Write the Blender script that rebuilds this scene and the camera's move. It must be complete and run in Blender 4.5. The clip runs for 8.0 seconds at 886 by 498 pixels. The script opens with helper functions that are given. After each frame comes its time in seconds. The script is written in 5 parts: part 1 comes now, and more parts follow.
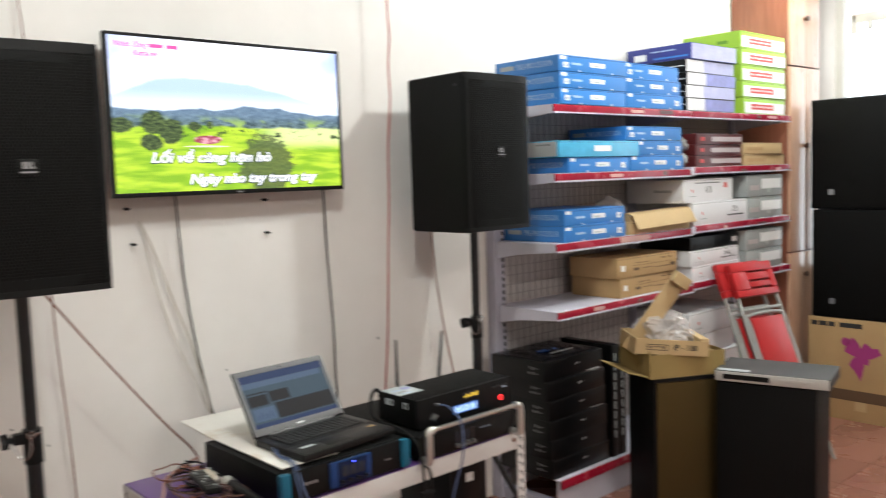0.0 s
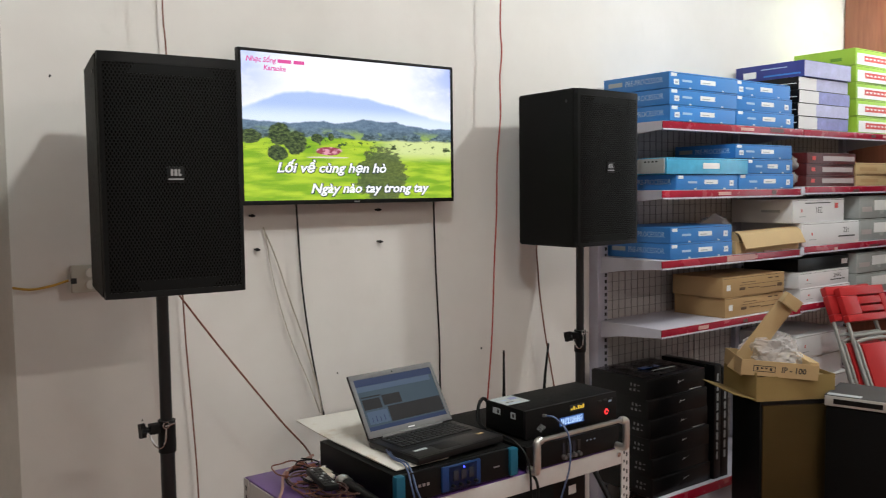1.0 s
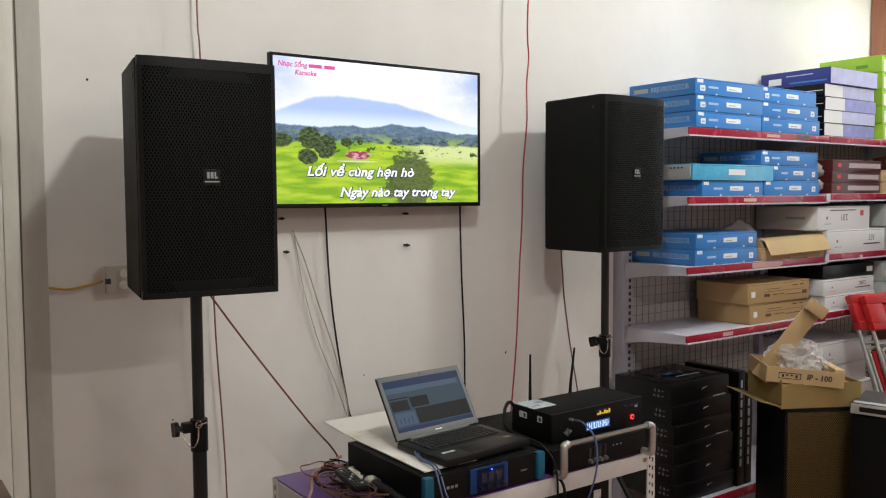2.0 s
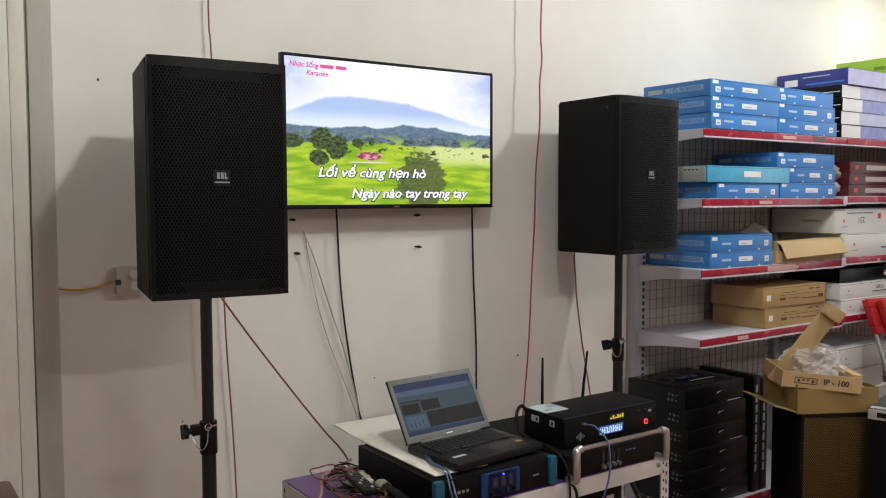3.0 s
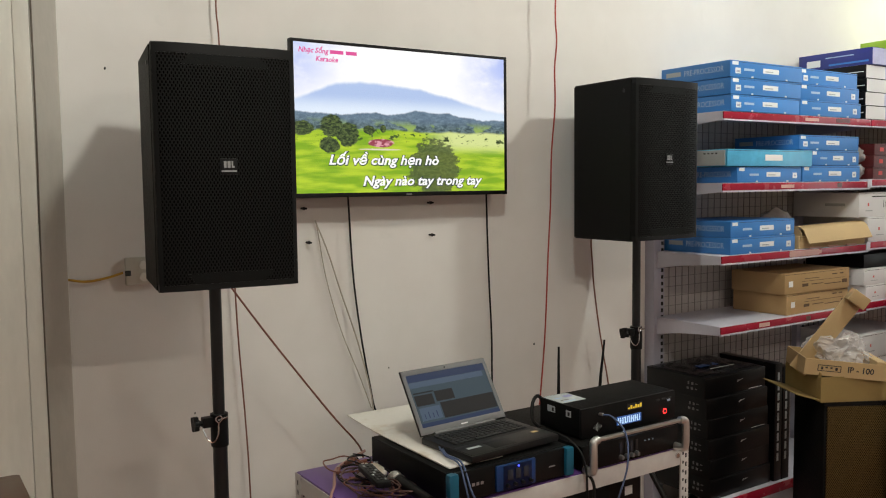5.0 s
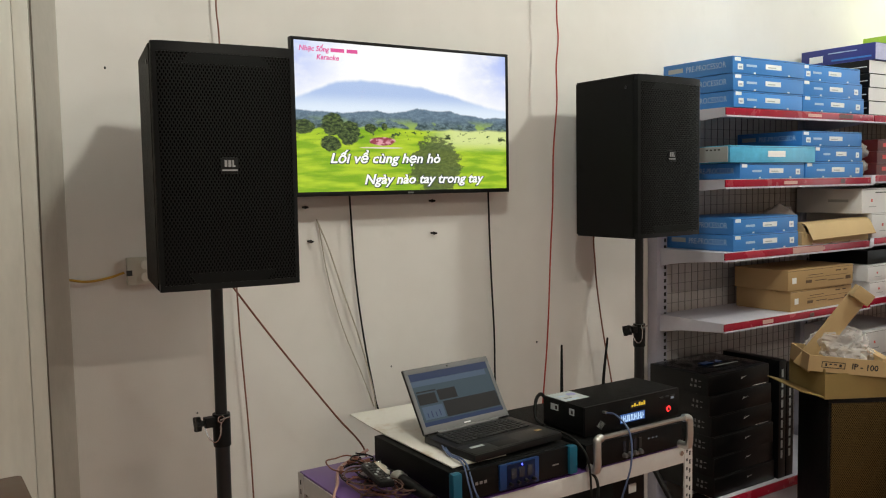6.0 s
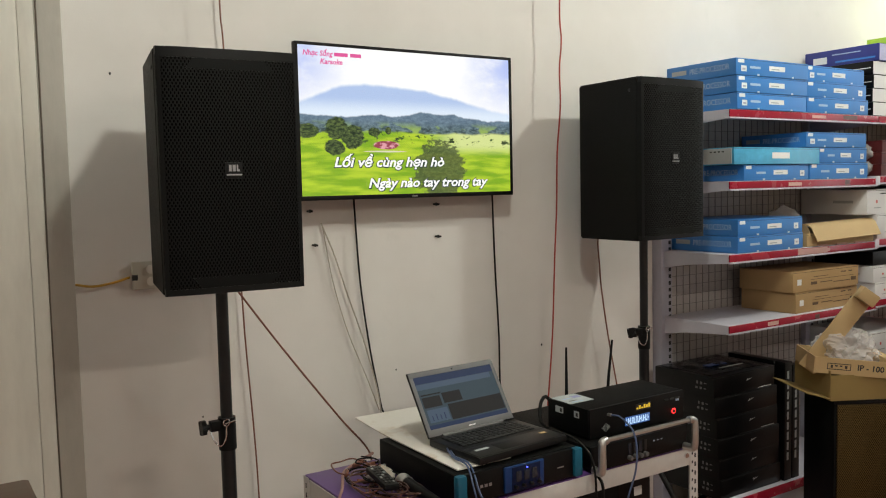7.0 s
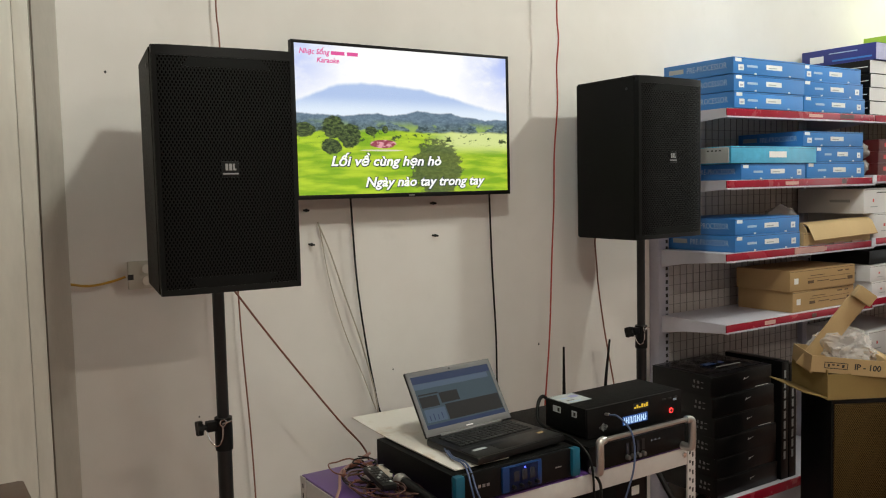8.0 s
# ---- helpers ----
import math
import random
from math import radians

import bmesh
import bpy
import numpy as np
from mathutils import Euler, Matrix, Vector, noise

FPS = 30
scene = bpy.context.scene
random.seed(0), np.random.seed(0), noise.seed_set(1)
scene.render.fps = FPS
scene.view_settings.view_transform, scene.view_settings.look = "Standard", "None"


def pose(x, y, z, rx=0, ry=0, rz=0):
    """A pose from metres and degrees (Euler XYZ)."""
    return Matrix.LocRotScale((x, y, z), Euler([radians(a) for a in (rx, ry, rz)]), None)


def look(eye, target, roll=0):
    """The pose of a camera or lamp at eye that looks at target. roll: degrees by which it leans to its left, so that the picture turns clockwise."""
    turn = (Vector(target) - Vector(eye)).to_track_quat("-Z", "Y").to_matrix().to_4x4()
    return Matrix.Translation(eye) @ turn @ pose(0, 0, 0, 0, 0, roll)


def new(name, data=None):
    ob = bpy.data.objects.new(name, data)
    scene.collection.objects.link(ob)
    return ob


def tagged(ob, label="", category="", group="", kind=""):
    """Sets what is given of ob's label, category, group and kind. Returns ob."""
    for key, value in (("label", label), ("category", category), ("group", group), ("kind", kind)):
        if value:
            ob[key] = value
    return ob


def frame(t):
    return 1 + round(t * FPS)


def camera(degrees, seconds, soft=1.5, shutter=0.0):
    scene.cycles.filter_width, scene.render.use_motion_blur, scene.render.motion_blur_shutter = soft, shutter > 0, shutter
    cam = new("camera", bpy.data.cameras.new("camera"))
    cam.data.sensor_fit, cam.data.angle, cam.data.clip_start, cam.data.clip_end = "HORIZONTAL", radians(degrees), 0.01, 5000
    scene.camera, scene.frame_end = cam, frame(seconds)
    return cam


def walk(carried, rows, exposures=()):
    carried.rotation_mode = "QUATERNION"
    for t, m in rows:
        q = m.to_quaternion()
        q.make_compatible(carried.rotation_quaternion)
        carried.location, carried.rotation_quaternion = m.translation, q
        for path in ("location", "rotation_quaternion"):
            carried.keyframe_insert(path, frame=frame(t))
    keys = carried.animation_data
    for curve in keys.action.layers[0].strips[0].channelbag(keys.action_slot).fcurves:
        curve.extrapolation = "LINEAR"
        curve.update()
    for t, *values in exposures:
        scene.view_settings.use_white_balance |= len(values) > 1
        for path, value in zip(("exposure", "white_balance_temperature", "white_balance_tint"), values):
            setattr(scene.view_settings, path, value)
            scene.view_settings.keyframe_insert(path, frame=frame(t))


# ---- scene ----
cam = camera(55.4, 8.0, soft=1.1, shutter=0.6)
PATH = [
    (0, (-1.123, -2.981, 1.643), (0.217, -1.505, 1.472), -1.9),
    (0.1, (-1.155, -2.953, 1.636), (0.17, -1.463, 1.477), -1.8),
    (0.3, (-1.204, -2.932, 1.64), (0.094, -1.417, 1.494), -1.0),
    (0.5, (-1.23, -2.93, 1.645), (0.022, -1.376, 1.501), -0.9),
    (0.7, (-1.242, -2.937, 1.642), (-0.015, -1.363, 1.504), -0.9),
    (1, (-1.241, -2.967, 1.645), (-0.052, -1.364, 1.51), -0.7),
    (1.5, (-1.274, -2.958, 1.644), (-0.101, -1.343, 1.511), -0.6),
    (2, (-1.29, -2.959, 1.643), (-0.131, -1.334, 1.52), -0.3),
    (3.5, (-1.253, -2.93, 1.641), (-0.133, -1.278, 1.517), -0.3),
    (4, (-1.232, -2.931, 1.642), (-0.131, -1.267, 1.51), -0.5),
    (4.5, (-1.228, -2.918, 1.641), (-0.13, -1.252, 1.497), -0.6),
    (6, (-1.221, -2.897, 1.641), (-0.128, -1.229, 1.488), -1.0),
    (6.5, (-1.218, -2.902, 1.641), (-0.132, -1.229, 1.491), -1.2),
    (7, (-1.221, -2.904, 1.641), (-0.138, -1.229, 1.496), -1.3),
    (7.5, (-1.221, -2.903, 1.641), (-0.136, -1.229, 1.497), -1.3),
    (8, (-1.22, -2.893, 1.642), (-0.129, -1.224, 1.494), -1.3),
]
walk(cam, [(t, look(e, g, r)) for t, e, g, r in PATH], exposures=[(0, 0.7, 6150, 11), (0.5, 0.36, 6150, 12), (1, 0.15, 6200, 12), (2, 0.17, 6250, 12), (3.5, 0.07, 6450, 12), (4.5, 0.04, 6550, 11), (6, 0.04, 6620, 8), (8, 0.04, 6620, 8)])

# ---- world, lamps ----
world = bpy.data.worlds.new("world")
scene.world = world
world.use_nodes = True
wn = world.node_tree.nodes
sky = wn.new("ShaderNodeTexSky")
sky.sky_type, sky.sun_disc = "NISHITA", False
sky.sun_elevation, sky.sun_rotation = radians(40), radians(200)
world.node_tree.links.new(sky.outputs[0], wn["Background"].inputs[0])
wn["Background"].inputs[1].default_value = 0.15


def ceiling_lamp(x, y, z, watts, along, length=1.2, width=0.05, color=(0.97, 1.0, 0.91)):
    """A strip lamp under the ceiling, added as fill; no such tube is seen."""
    lamp = bpy.data.lights.new("ceiling_lamp", "AREA")
    lamp.shape, lamp.size, lamp.size_y = "RECTANGLE", length, width
    lamp.energy, lamp.color = watts, color
    ob = new("ceiling_lamp", lamp)
    ob.matrix_world = pose(x, y, z, 0, 0, along)
    return ob


def ceiling_bulb(x, y, z, watts, radius=0.06, color=(0.97, 1.0, 0.91)):
    """A bare bulb hanging just under the ceiling, shining to all sides."""
    lamp = bpy.data.lights.new("ceiling_bulb", "POINT")
    lamp.shadow_soft_size = radius
    lamp.energy, lamp.color = watts, color
    ob = new("ceiling_bulb", lamp)
    ob.matrix_world = pose(x, y, z)
    return ob


ceiling_bulb(-0.21, -1.85, 3.02, 54)
ceiling_bulb(2.15, -1.5, 3.02, 62)
# added fill: brightens the upper right wall, no fixture known there
ceiling_lamp(4.0, -0.85, 3.08, 20, 90, 0.6)
# added warm fill from behind the camera, lifts front faces and lower wall
ceiling_lamp(0.6, -4.4, 3.08, 52, 0, color=(1.0, 0.91, 0.78))


# ---- materials ----
class Nodes:
    """Short forms for building a node material."""

    def __init__(self, name):
        self.mat = bpy.data.materials.new(name)
        self.mat.use_nodes = True
        self.t = self.mat.node_tree
        self.bsdf = self.t.nodes["Principled BSDF"]

    def node(self, kind, operation="", data_type="", interpolation_type=""):
        n = self.t.nodes.new(kind)
        if operation:
            n.operation = operation
        if data_type:
            n.data_type = data_type
        if interpolation_type:
            n.interpolation_type = interpolation_type
        return n

    def put(self, socket, value):
        if isinstance(value, bpy.types.NodeSocket):
            self.t.links.new(value, socket)
        else:
            socket.default_value = value

    def math(self, op, a, b=0.0, c=0.0):
        n = self.node("ShaderNodeMath", operation=op)
        for s, v in zip(n.inputs, (a, b, c)):
            self.put(s, v)
        return n.outputs[0]

    def step(self, v, lo, hi):
        n = self.node("ShaderNodeMapRange", interpolation_type="SMOOTHSTEP")
        for s, x in zip(n.inputs, (v, lo, hi, 0.0, 1.0)):
            self.put(s, x)
        return n.outputs[0]

    def mix(self, fac, a, b):
        n = self.node("ShaderNodeMix", data_type="RGBA")
        self.put(n.inputs[0], fac)
        self.put(n.inputs[6], a if isinstance(a, bpy.types.NodeSocket) else (*a, 1))
        self.put(n.inputs[7], b if isinstance(b, bpy.types.NodeSocket) else (*b, 1))
        return n.outputs[2]

    def noise(self, scale, detail=3.0, rough=0.55, coords=None):
        n = self.node("ShaderNodeTexNoise")
        n.inputs["Scale"].default_value = scale
        n.inputs["Detail"].default_value = detail
        n.inputs["Roughness"].default_value = rough
        self.put(n.inputs["Vector"], coords or self.coords())
        return n.outputs[0]

    def coords(self, scale=(1, 1, 1)):
        c = self.node("ShaderNodeTexCoord").outputs["Object"]
        if scale == (1, 1, 1):
            return c
        m = self.node("ShaderNodeVectorMath", operation="MULTIPLY")
        self.put(m.inputs[0], c)
        m.inputs[1].default_value = scale
        return m.outputs[0]

    def bump(self, height, strength, distance):
        n = self.node("ShaderNodeBump")
        n.inputs["Strength"].default_value, n.inputs["Distance"].default_value = strength, distance
        self.put(n.inputs["Height"], height)
        self.put(self.bsdf.inputs["Normal"], n.outputs[0])


def surface(name, color, rough=0.5, metal=0.0, vary=0.12, coarse=3.0, fine=60.0, bump=0.15, depth=0.001, stretch=(1, 1, 1), random_tone=0.0, coat=0.0, spec=0.5):
    """A paint, plastic, card or metal with stains at a coarse scale and grain at a fine one."""
    n = Nodes(name)
    c = n.coords(stretch)
    big, small = n.noise(coarse, 4, 0.6, c), n.noise(fine, 3, 0.6, c)
    dark = tuple(v * (1 - 2 * vary) for v in color)
    lite = tuple(min(1, v * (1 + vary)) for v in color)
    tone = n.mix(n.math("ADD", n.math("MULTIPLY", big, 0.7), n.math("MULTIPLY", small, 0.3)), dark, lite)
    if random_tone:
        r = n.node("ShaderNodeObjectInfo").outputs["Random"]
        h = n.node("ShaderNodeHueSaturation")
        n.put(h.inputs["Value"], n.math("MULTIPLY_ADD", r, random_tone, 1 - random_tone / 2))
        n.put(h.inputs["Color"], tone)
        tone = h.outputs[0]
    n.put(n.bsdf.inputs["Base Color"], tone)
    n.put(n.bsdf.inputs["Roughness"], n.math("MULTIPLY_ADD", big, 0.16, rough - 0.08))
    n.bsdf.inputs["Metallic"].default_value = metal
    n.bsdf.inputs["Coat Weight"].default_value = coat
    n.bsdf.inputs["Specular IOR Level"].default_value = spec
    if bump:
        n.bump(small, bump, depth)
    return n.mat


def glow(name, color, strength):
    n = Nodes(name)
    n.bsdf.inputs["Base Color"].default_value = (0.01, 0.01, 0.01, 1)
    n.bsdf.inputs["Emission Color"].default_value = (*color, 1)
    n.bsdf.inputs["Emission Strength"].default_value = strength
    n.bsdf.inputs["Specular IOR Level"].default_value = 0.15
    return n.mat


def wall_material():
    """Off-white emulsion with roller marks, scuffs and patched places."""
    n = Nodes("wall_paint")
    c = n.coords()
    big, mid, fine = n.noise(0.9, 5, 0.6, c), n.noise(6, 4, 0.6, c), n.noise(170, 2, 0.5, c)
    tone = n.mix(n.step(big, 0.35, 0.7), (0.71, 0.675, 0.640), (0.795, 0.765, 0.735))
    tone = n.mix(n.math("MULTIPLY", n.step(mid, 0.6, 0.75), 0.35), tone, (0.66, 0.64, 0.60))
    drips = n.noise(9, 4, 0.6, n.coords((4, 4, 0.3)))
    tone = n.mix(n.math("MULTIPLY", n.step(drips, 0.62, 0.8), 0.25), tone, (0.62, 0.60, 0.56))
    n.put(n.bsdf.inputs["Base Color"], tone)
    n.bsdf.inputs["Roughness"].default_value = 0.62
    n.bump(n.math("ADD", n.math("MULTIPLY", mid, 0.8), n.math("MULTIPLY", fine, 0.25)), 0.25, 0.004)
    return n.mat


def grille_material(name, hole, solid, pitch, metal=0.3):
    """Punched steel: staggered round holes."""
    n = Nodes(name)
    sep = n.node("ShaderNodeSeparateXYZ")
    n.put(sep.inputs[0], n.coords())
    k = 2 * math.pi / pitch
    wave = n.math("MULTIPLY", n.math("SINE", n.math("MULTIPLY", sep.outputs[0], k * 1.7)), n.math("SINE", n.math("MULTIPLY", sep.outputs[2], k)))
    dots = n.step(wave, 0.08, 0.36)
    n.put(n.bsdf.inputs["Base Color"], n.mix(dots, solid, hole))
    n.put(n.bsdf.inputs["Roughness"], n.math("MULTIPLY_ADD", dots, 0.4, 0.42))
    n.put(n.bsdf.inputs["Metallic"], n.math("MULTIPLY_ADD", dots, -metal, metal))
    n.put(n.bsdf.inputs["Specular IOR Level"], n.math("MULTIPLY_ADD", dots, -0.11, 0.12))
    n.bump(n.math("SUBTRACT", 1.0, dots), 0.5, 0.002)
    return n.mat


def wood_material(name, a, b, rough, scale=(14, 14, 1.1), coat=0.3):
    n = Nodes(name)
    grain, big = n.noise(3, 6, 0.65, n.coords(scale)), n.noise(1.2, 3)
    n.put(n.bsdf.inputs["Base Color"], n.mix(n.step(n.math("ADD", n.math("MULTIPLY", grain, 0.75), n.math("MULTIPLY", big, 0.25)), 0.3, 0.7), a, b))
    n.put(n.bsdf.inputs["Roughness"], n.math("MULTIPLY_ADD", grain, 0.2, rough))
    n.bsdf.inputs["Coat Weight"].default_value = coat
    n.bsdf.inputs["Coat Roughness"].default_value = 0.2
    n.bump(grain, 0.12, 0.001)
    return n.mat


def screen_material(w, h):
    """The television's picture: a valley with fields, woods and hills under a bright sky."""
    n = Nodes("television_picture")
    sep = n.node("ShaderNodeSeparateXYZ")
    n.put(sep.inputs[0], n.coords())
    u = n.math("MULTIPLY_ADD", sep.outputs[0], 1 / w, 0.5)
    v = n.math("MULTIPLY_ADD", sep.outputs[2], 1 / h, 0.5)
    flat = n.node("ShaderNodeCombineXYZ")
    n.put(flat.inputs[0], u), n.put(flat.inputs[1], v)
    uv = flat.outputs[0]
    row = n.node("ShaderNodeCombineXYZ")
    n.put(row.inputs[0], u)
    along = row.outputs[0]

    def blob(cx, cy, rx, ry, rag):
        dx = n.math("POWER", n.math("DIVIDE", n.math("SUBTRACT", u, cx), rx), 2.0)
        dy = n.math("POWER", n.math("DIVIDE", n.math("SUBTRACT", v, cy), ry), 2.0)
        d = n.math("ADD", n.math("ADD", dx, dy), n.math("MULTIPLY_ADD", n.noise(22, 4, 0.7, uv), rag, -rag / 2))
        return n.math("SUBTRACT", 1.0, n.step(d, 0.8, 1.1))

    # sky: white in the middle, pale blue to the corners
    corner = n.math("MULTIPLY", n.step(n.math("ABSOLUTE", n.math("SUBTRACT", u, 0.48)), 0.14, 0.58), n.step(v, 0.45, 0.95))
    c = n.mix(n.math("MULTIPLY", corner, n.step(n.noise(3.5, 4, 0.6, uv), 0.25, 0.6)), (1.0, 1.0, 1.0), (0.42, 0.52, 0.92))
    # the far mountain, its foot in haze
    table = n.math("MULTIPLY", n.step(u, -0.12, 0.24), n.math("SUBTRACT", 1.0, n.step(u, 0.42, 1.08)))
    ridge = n.math("ADD", n.math("MULTIPLY_ADD", table, 0.17, 0.585), n.math("MULTIPLY_ADD", n.noise(5, 5, 0.6, along), 0.07, -0.035))
    mountain = n.math("SUBTRACT", 1.0, n.step(n.math("SUBTRACT", v, ridge), -0.02, 0.012))
    haze = n.step(v, 0.55, 0.68)
    c = n.mix(n.math("MULTIPLY", mountain, n.math("MULTIPLY_ADD", haze, 0.25, 0.58)), c, n.mix(haze, (0.56, 0.72, 0.94), (0.32, 0.47, 0.80)))
    # dark wooded hills
    swell = n.math("MULTIPLY_ADD", n.noise(2.6, 2, 0.5, along), 0.20, 0.425)
    rise = n.math("ADD", swell, n.math("MULTIPLY", n.noise(16, 4, 0.7, along), 0.045))
    hills = n.math("SUBTRACT", 1.0, n.step(n.math("SUBTRACT", v, rise), -0.006, 0.008))
    woods = n.mix(n.step(n.noise(34, 5, 0.75, uv), 0.36, 0.66), (0.025, 0.05, 0.05), (0.17, 0.25, 0.27))
    woods = n.mix(n.math("MULTIPLY", n.step(v, 0.44, 0.53), 0.55), woods, (0.16, 0.24, 0.36))
    woods = n.mix(n.math("MULTIPLY", n.step(n.noise(11, 3, 0.5, uv), 0.54, 0.62), n.step(v, 0.52, 0.44)), woods, (0.30, 0.44, 0.10))
    c = n.mix(hills, c, woods)
    # fields
    edge = n.math("MULTIPLY_ADD", n.noise(4, 3, 0.6, along), 0.08, 0.39)
    field = n.math("SUBTRACT", 1.0, n.step(n.math("SUBTRACT", v, edge), -0.01, 0.012))
    patches = n.node("ShaderNodeTexNoise")
    patches.inputs["Scale"].default_value, patches.inputs["Detail"].default_value = 5.0, 3.0
    squeeze = n.node("ShaderNodeVectorMath", operation="MULTIPLY")
    n.put(squeeze.inputs[0], uv)
    squeeze.inputs[1].default_value = (1.0, 3.5, 1.0)
    n.put(patches.inputs["Vector"], squeeze.outputs[0])
    grass = n.mix(n.step(patches.outputs[0], 0.38, 0.62), (0.21, 0.40, 0.015), (0.46, 0.62, 0.035))
    grass = n.mix(n.math("MULTIPLY", n.step(v, 0.26, 0.36), n.step(u, 0.55, 0.75)), grass, (0.66, 0.74, 0.30))
    grass = n.mix(n.math("MULTIPLY", n.step(n.noise(26, 5, 0.7, uv), 0.57, 0.63), n.step(v, 0.31, 0.37)), grass, (0.05, 0.11, 0.02))
    c = n.mix(field, c, grass)
    leaf = n.mix(n.step(n.noise(55, 5, 0.75, uv), 0.40, 0.64), (0.012, 0.028, 0.012), (0.12, 0.17, 0.05))
    for spot in ((0.03, 0.435, 0.05, 0.05, 1.6), (0.155, 0.455, 0.05, 0.075, 1.8), (0.225, 0.40, 0.05, 0.085, 1.8), (0.145, 0.325, 0.045, 0.055, 1.6), (0.32, 0.435, 0.03, 0.03, 1.4), (0.385, 0.445, 0.014, 0.028, 1.2)):
        c = n.mix(blob(*spot), c, leaf)
    c = n.mix(blob(0.375, 0.345, 0.062, 0.030, 0.9), c, n.mix(n.step(n.noise(40, 2, 0.5, uv), 0.42, 0.58), (0.30, 0.05, 0.08), (0.72, 0.34, 0.40)))
    clumps = n.math("MULTIPLY", n.step(n.noise(17, 4, 0.65, uv), 0.60, 0.65), n.math("MULTIPLY", n.step(v, 0.335, 0.365), n.step(v, 0.46, 0.42)))
    c = n.mix(clumps, c, leaf)
    c = n.mix(blob(0.37, 0.30, 0.10, 0.006, 0.5), c, (0.70, 0.66, 0.52))
    c = n.mix(n.math("MULTIPLY", blob(0.63, 0.17, 0.125, 0.21, 2.4), 0.88), c, n.mix(0.35, leaf, (0.09, 0.095, 0.05)))
    n.bsdf.inputs["Base Color"].default_value = (0.012, 0.012, 0.014, 1)
    n.bsdf.inputs["Roughness"].default_value = 0.12
    n.put(n.bsdf.inputs["Emission Color"], c)
    n.bsdf.inputs["Emission Strength"].default_value = 1.0
    return n.mat


M_WALL = wall_material()
M_CEIL = surface("ceiling_paint", (0.52, 0.51, 0.49), 0.8, vary=0.05)
M_PLASTER = surface("patched_plaster", (0.50, 0.47, 0.42), 0.75, vary=0.16, coarse=4, fine=30, bump=0.2, depth=0.003, stretch=(1.5, 1.5, 0.5))
M_TRUNK = surface("white_trunking", (0.70, 0.67, 0.60), 0.5, vary=0.16, coarse=6, fine=30, stretch=(1.5, 1.5, 0.35))
M_FLOOR = surface("red_floor_tile", (0.27, 0.115, 0.078), 0.28, vary=0.2, coarse=2.5, fine=40, random_tone=0.18)
M_GROUT = surface("grout", (0.20, 0.15, 0.12), 0.85)
M_BLACK = surface("black_plastic", (0.0055, 0.0055, 0.006), 0.42, vary=0.3, bump=0.25, fine=240, spec=0.2)
M_CABINET_BLACK = surface("black_textured_paint", (0.0038, 0.0038, 0.0037), 0.55, vary=0.2, bump=0.5, fine=420, depth=0.0015, spec=0.13)
M_GRILLE = grille_material("speaker_grille", (0.0010, 0.0010, 0.0010), (0.0060, 0.0058, 0.0055), 0.0165, 0.1)
M_GOLD_GRILLE = grille_material("gold_grille", (0.006, 0.004, 0.002), (0.105, 0.070, 0.026), 0.0145, 0.5)
M_BADGE = surface("silver_badge", (0.34, 0.34, 0.35), 0.35, 0.6, vary=0.05, bump=0)
M_POLE = surface("black_steel_tube", (0.012, 0.012, 0.013), 0.36, 0.2, vary=0.3)
M_CHROME = surface("chrome", (0.70, 0.70, 0.70), 0.18, 1.0, vary=0.06, bump=0.05)
M_ALU = surface("brushed_aluminium", (0.62, 0.61, 0.59), 0.33, 0.9, vary=0.12, fine=200, stretch=(1, 1, 12), bump=0.1)
M_STEEL_WHITE = surface("white_enamelled_steel", (0.66, 0.64, 0.63), 0.42, vary=0.12, coarse=6, bump=0.08)
M_SHELF = surface("pale_grey_shelf_steel", (0.56, 0.55, 0.63), 0.40, vary=0.1, coarse=4, bump=0.06)
M_UPRIGHT = surface("grey_upright_steel", (0.42, 0.41, 0.49), 0.45, vary=0.12, coarse=5, bump=0.06)
M_SLOT = surface("dark_slot", (0.02, 0.02, 0.022), 0.8, bump=0)
M_WIRE = surface("panel_groove", (0.25, 0.235, 0.23), 0.6, bump=0)
M_PANEL = surface("back_panel_steel", (0.50, 0.465, 0.46), 0.5, vary=0.1, bump=0.05)
M_RED = surface("red_price_strip", (0.34, 0.012, 0.035), 0.26, vary=0.2, coarse=9, fine=50, bump=0.08)
M_RED_WORN = surface("torn_tape_residue", (0.62, 0.36, 0.33), 0.6, vary=0.2)
M_BLUE = surface("blue_printed_card", (0.035, 0.200, 0.56), 0.40, vary=0.10, coarse=5, random_tone=0.2)
M_BLUE_DARK = surface("dark_blue_printed_card", (0.020, 0.125, 0.40), 0.45, vary=0.12, coarse=5)
M_CYAN = surface("light_blue_shrink_film", (0.085, 0.42, 0.68), 0.22, vary=0.22, coarse=9, fine=35, bump=0.5, depth=0.004)
M_GREYCARD = surface("grey_card", (0.38, 0.40, 0.40), 0.6, vary=0.1)
M_WHITE = surface("white_card", (0.70, 0.69, 0.70), 0.55, vary=0.06, coarse=5, random_tone=0.1)
M_LABEL = surface("white_label", (0.78, 0.78, 0.78), 0.5, vary=0.04, bump=0)
M_LABEL_GREY = surface("pale_print", (0.42, 0.55, 0.72), 0.5, vary=0.1, bump=0)
M_PURPLE_CARD = surface("violet_printed_card", (0.27, 0.28, 0.62), 0.3, vary=0.42, coarse=13)
M_LAVENDER = surface("lavender_printed_card", (0.46, 0.46, 0.70), 0.3, vary=0.28, coarse=11)
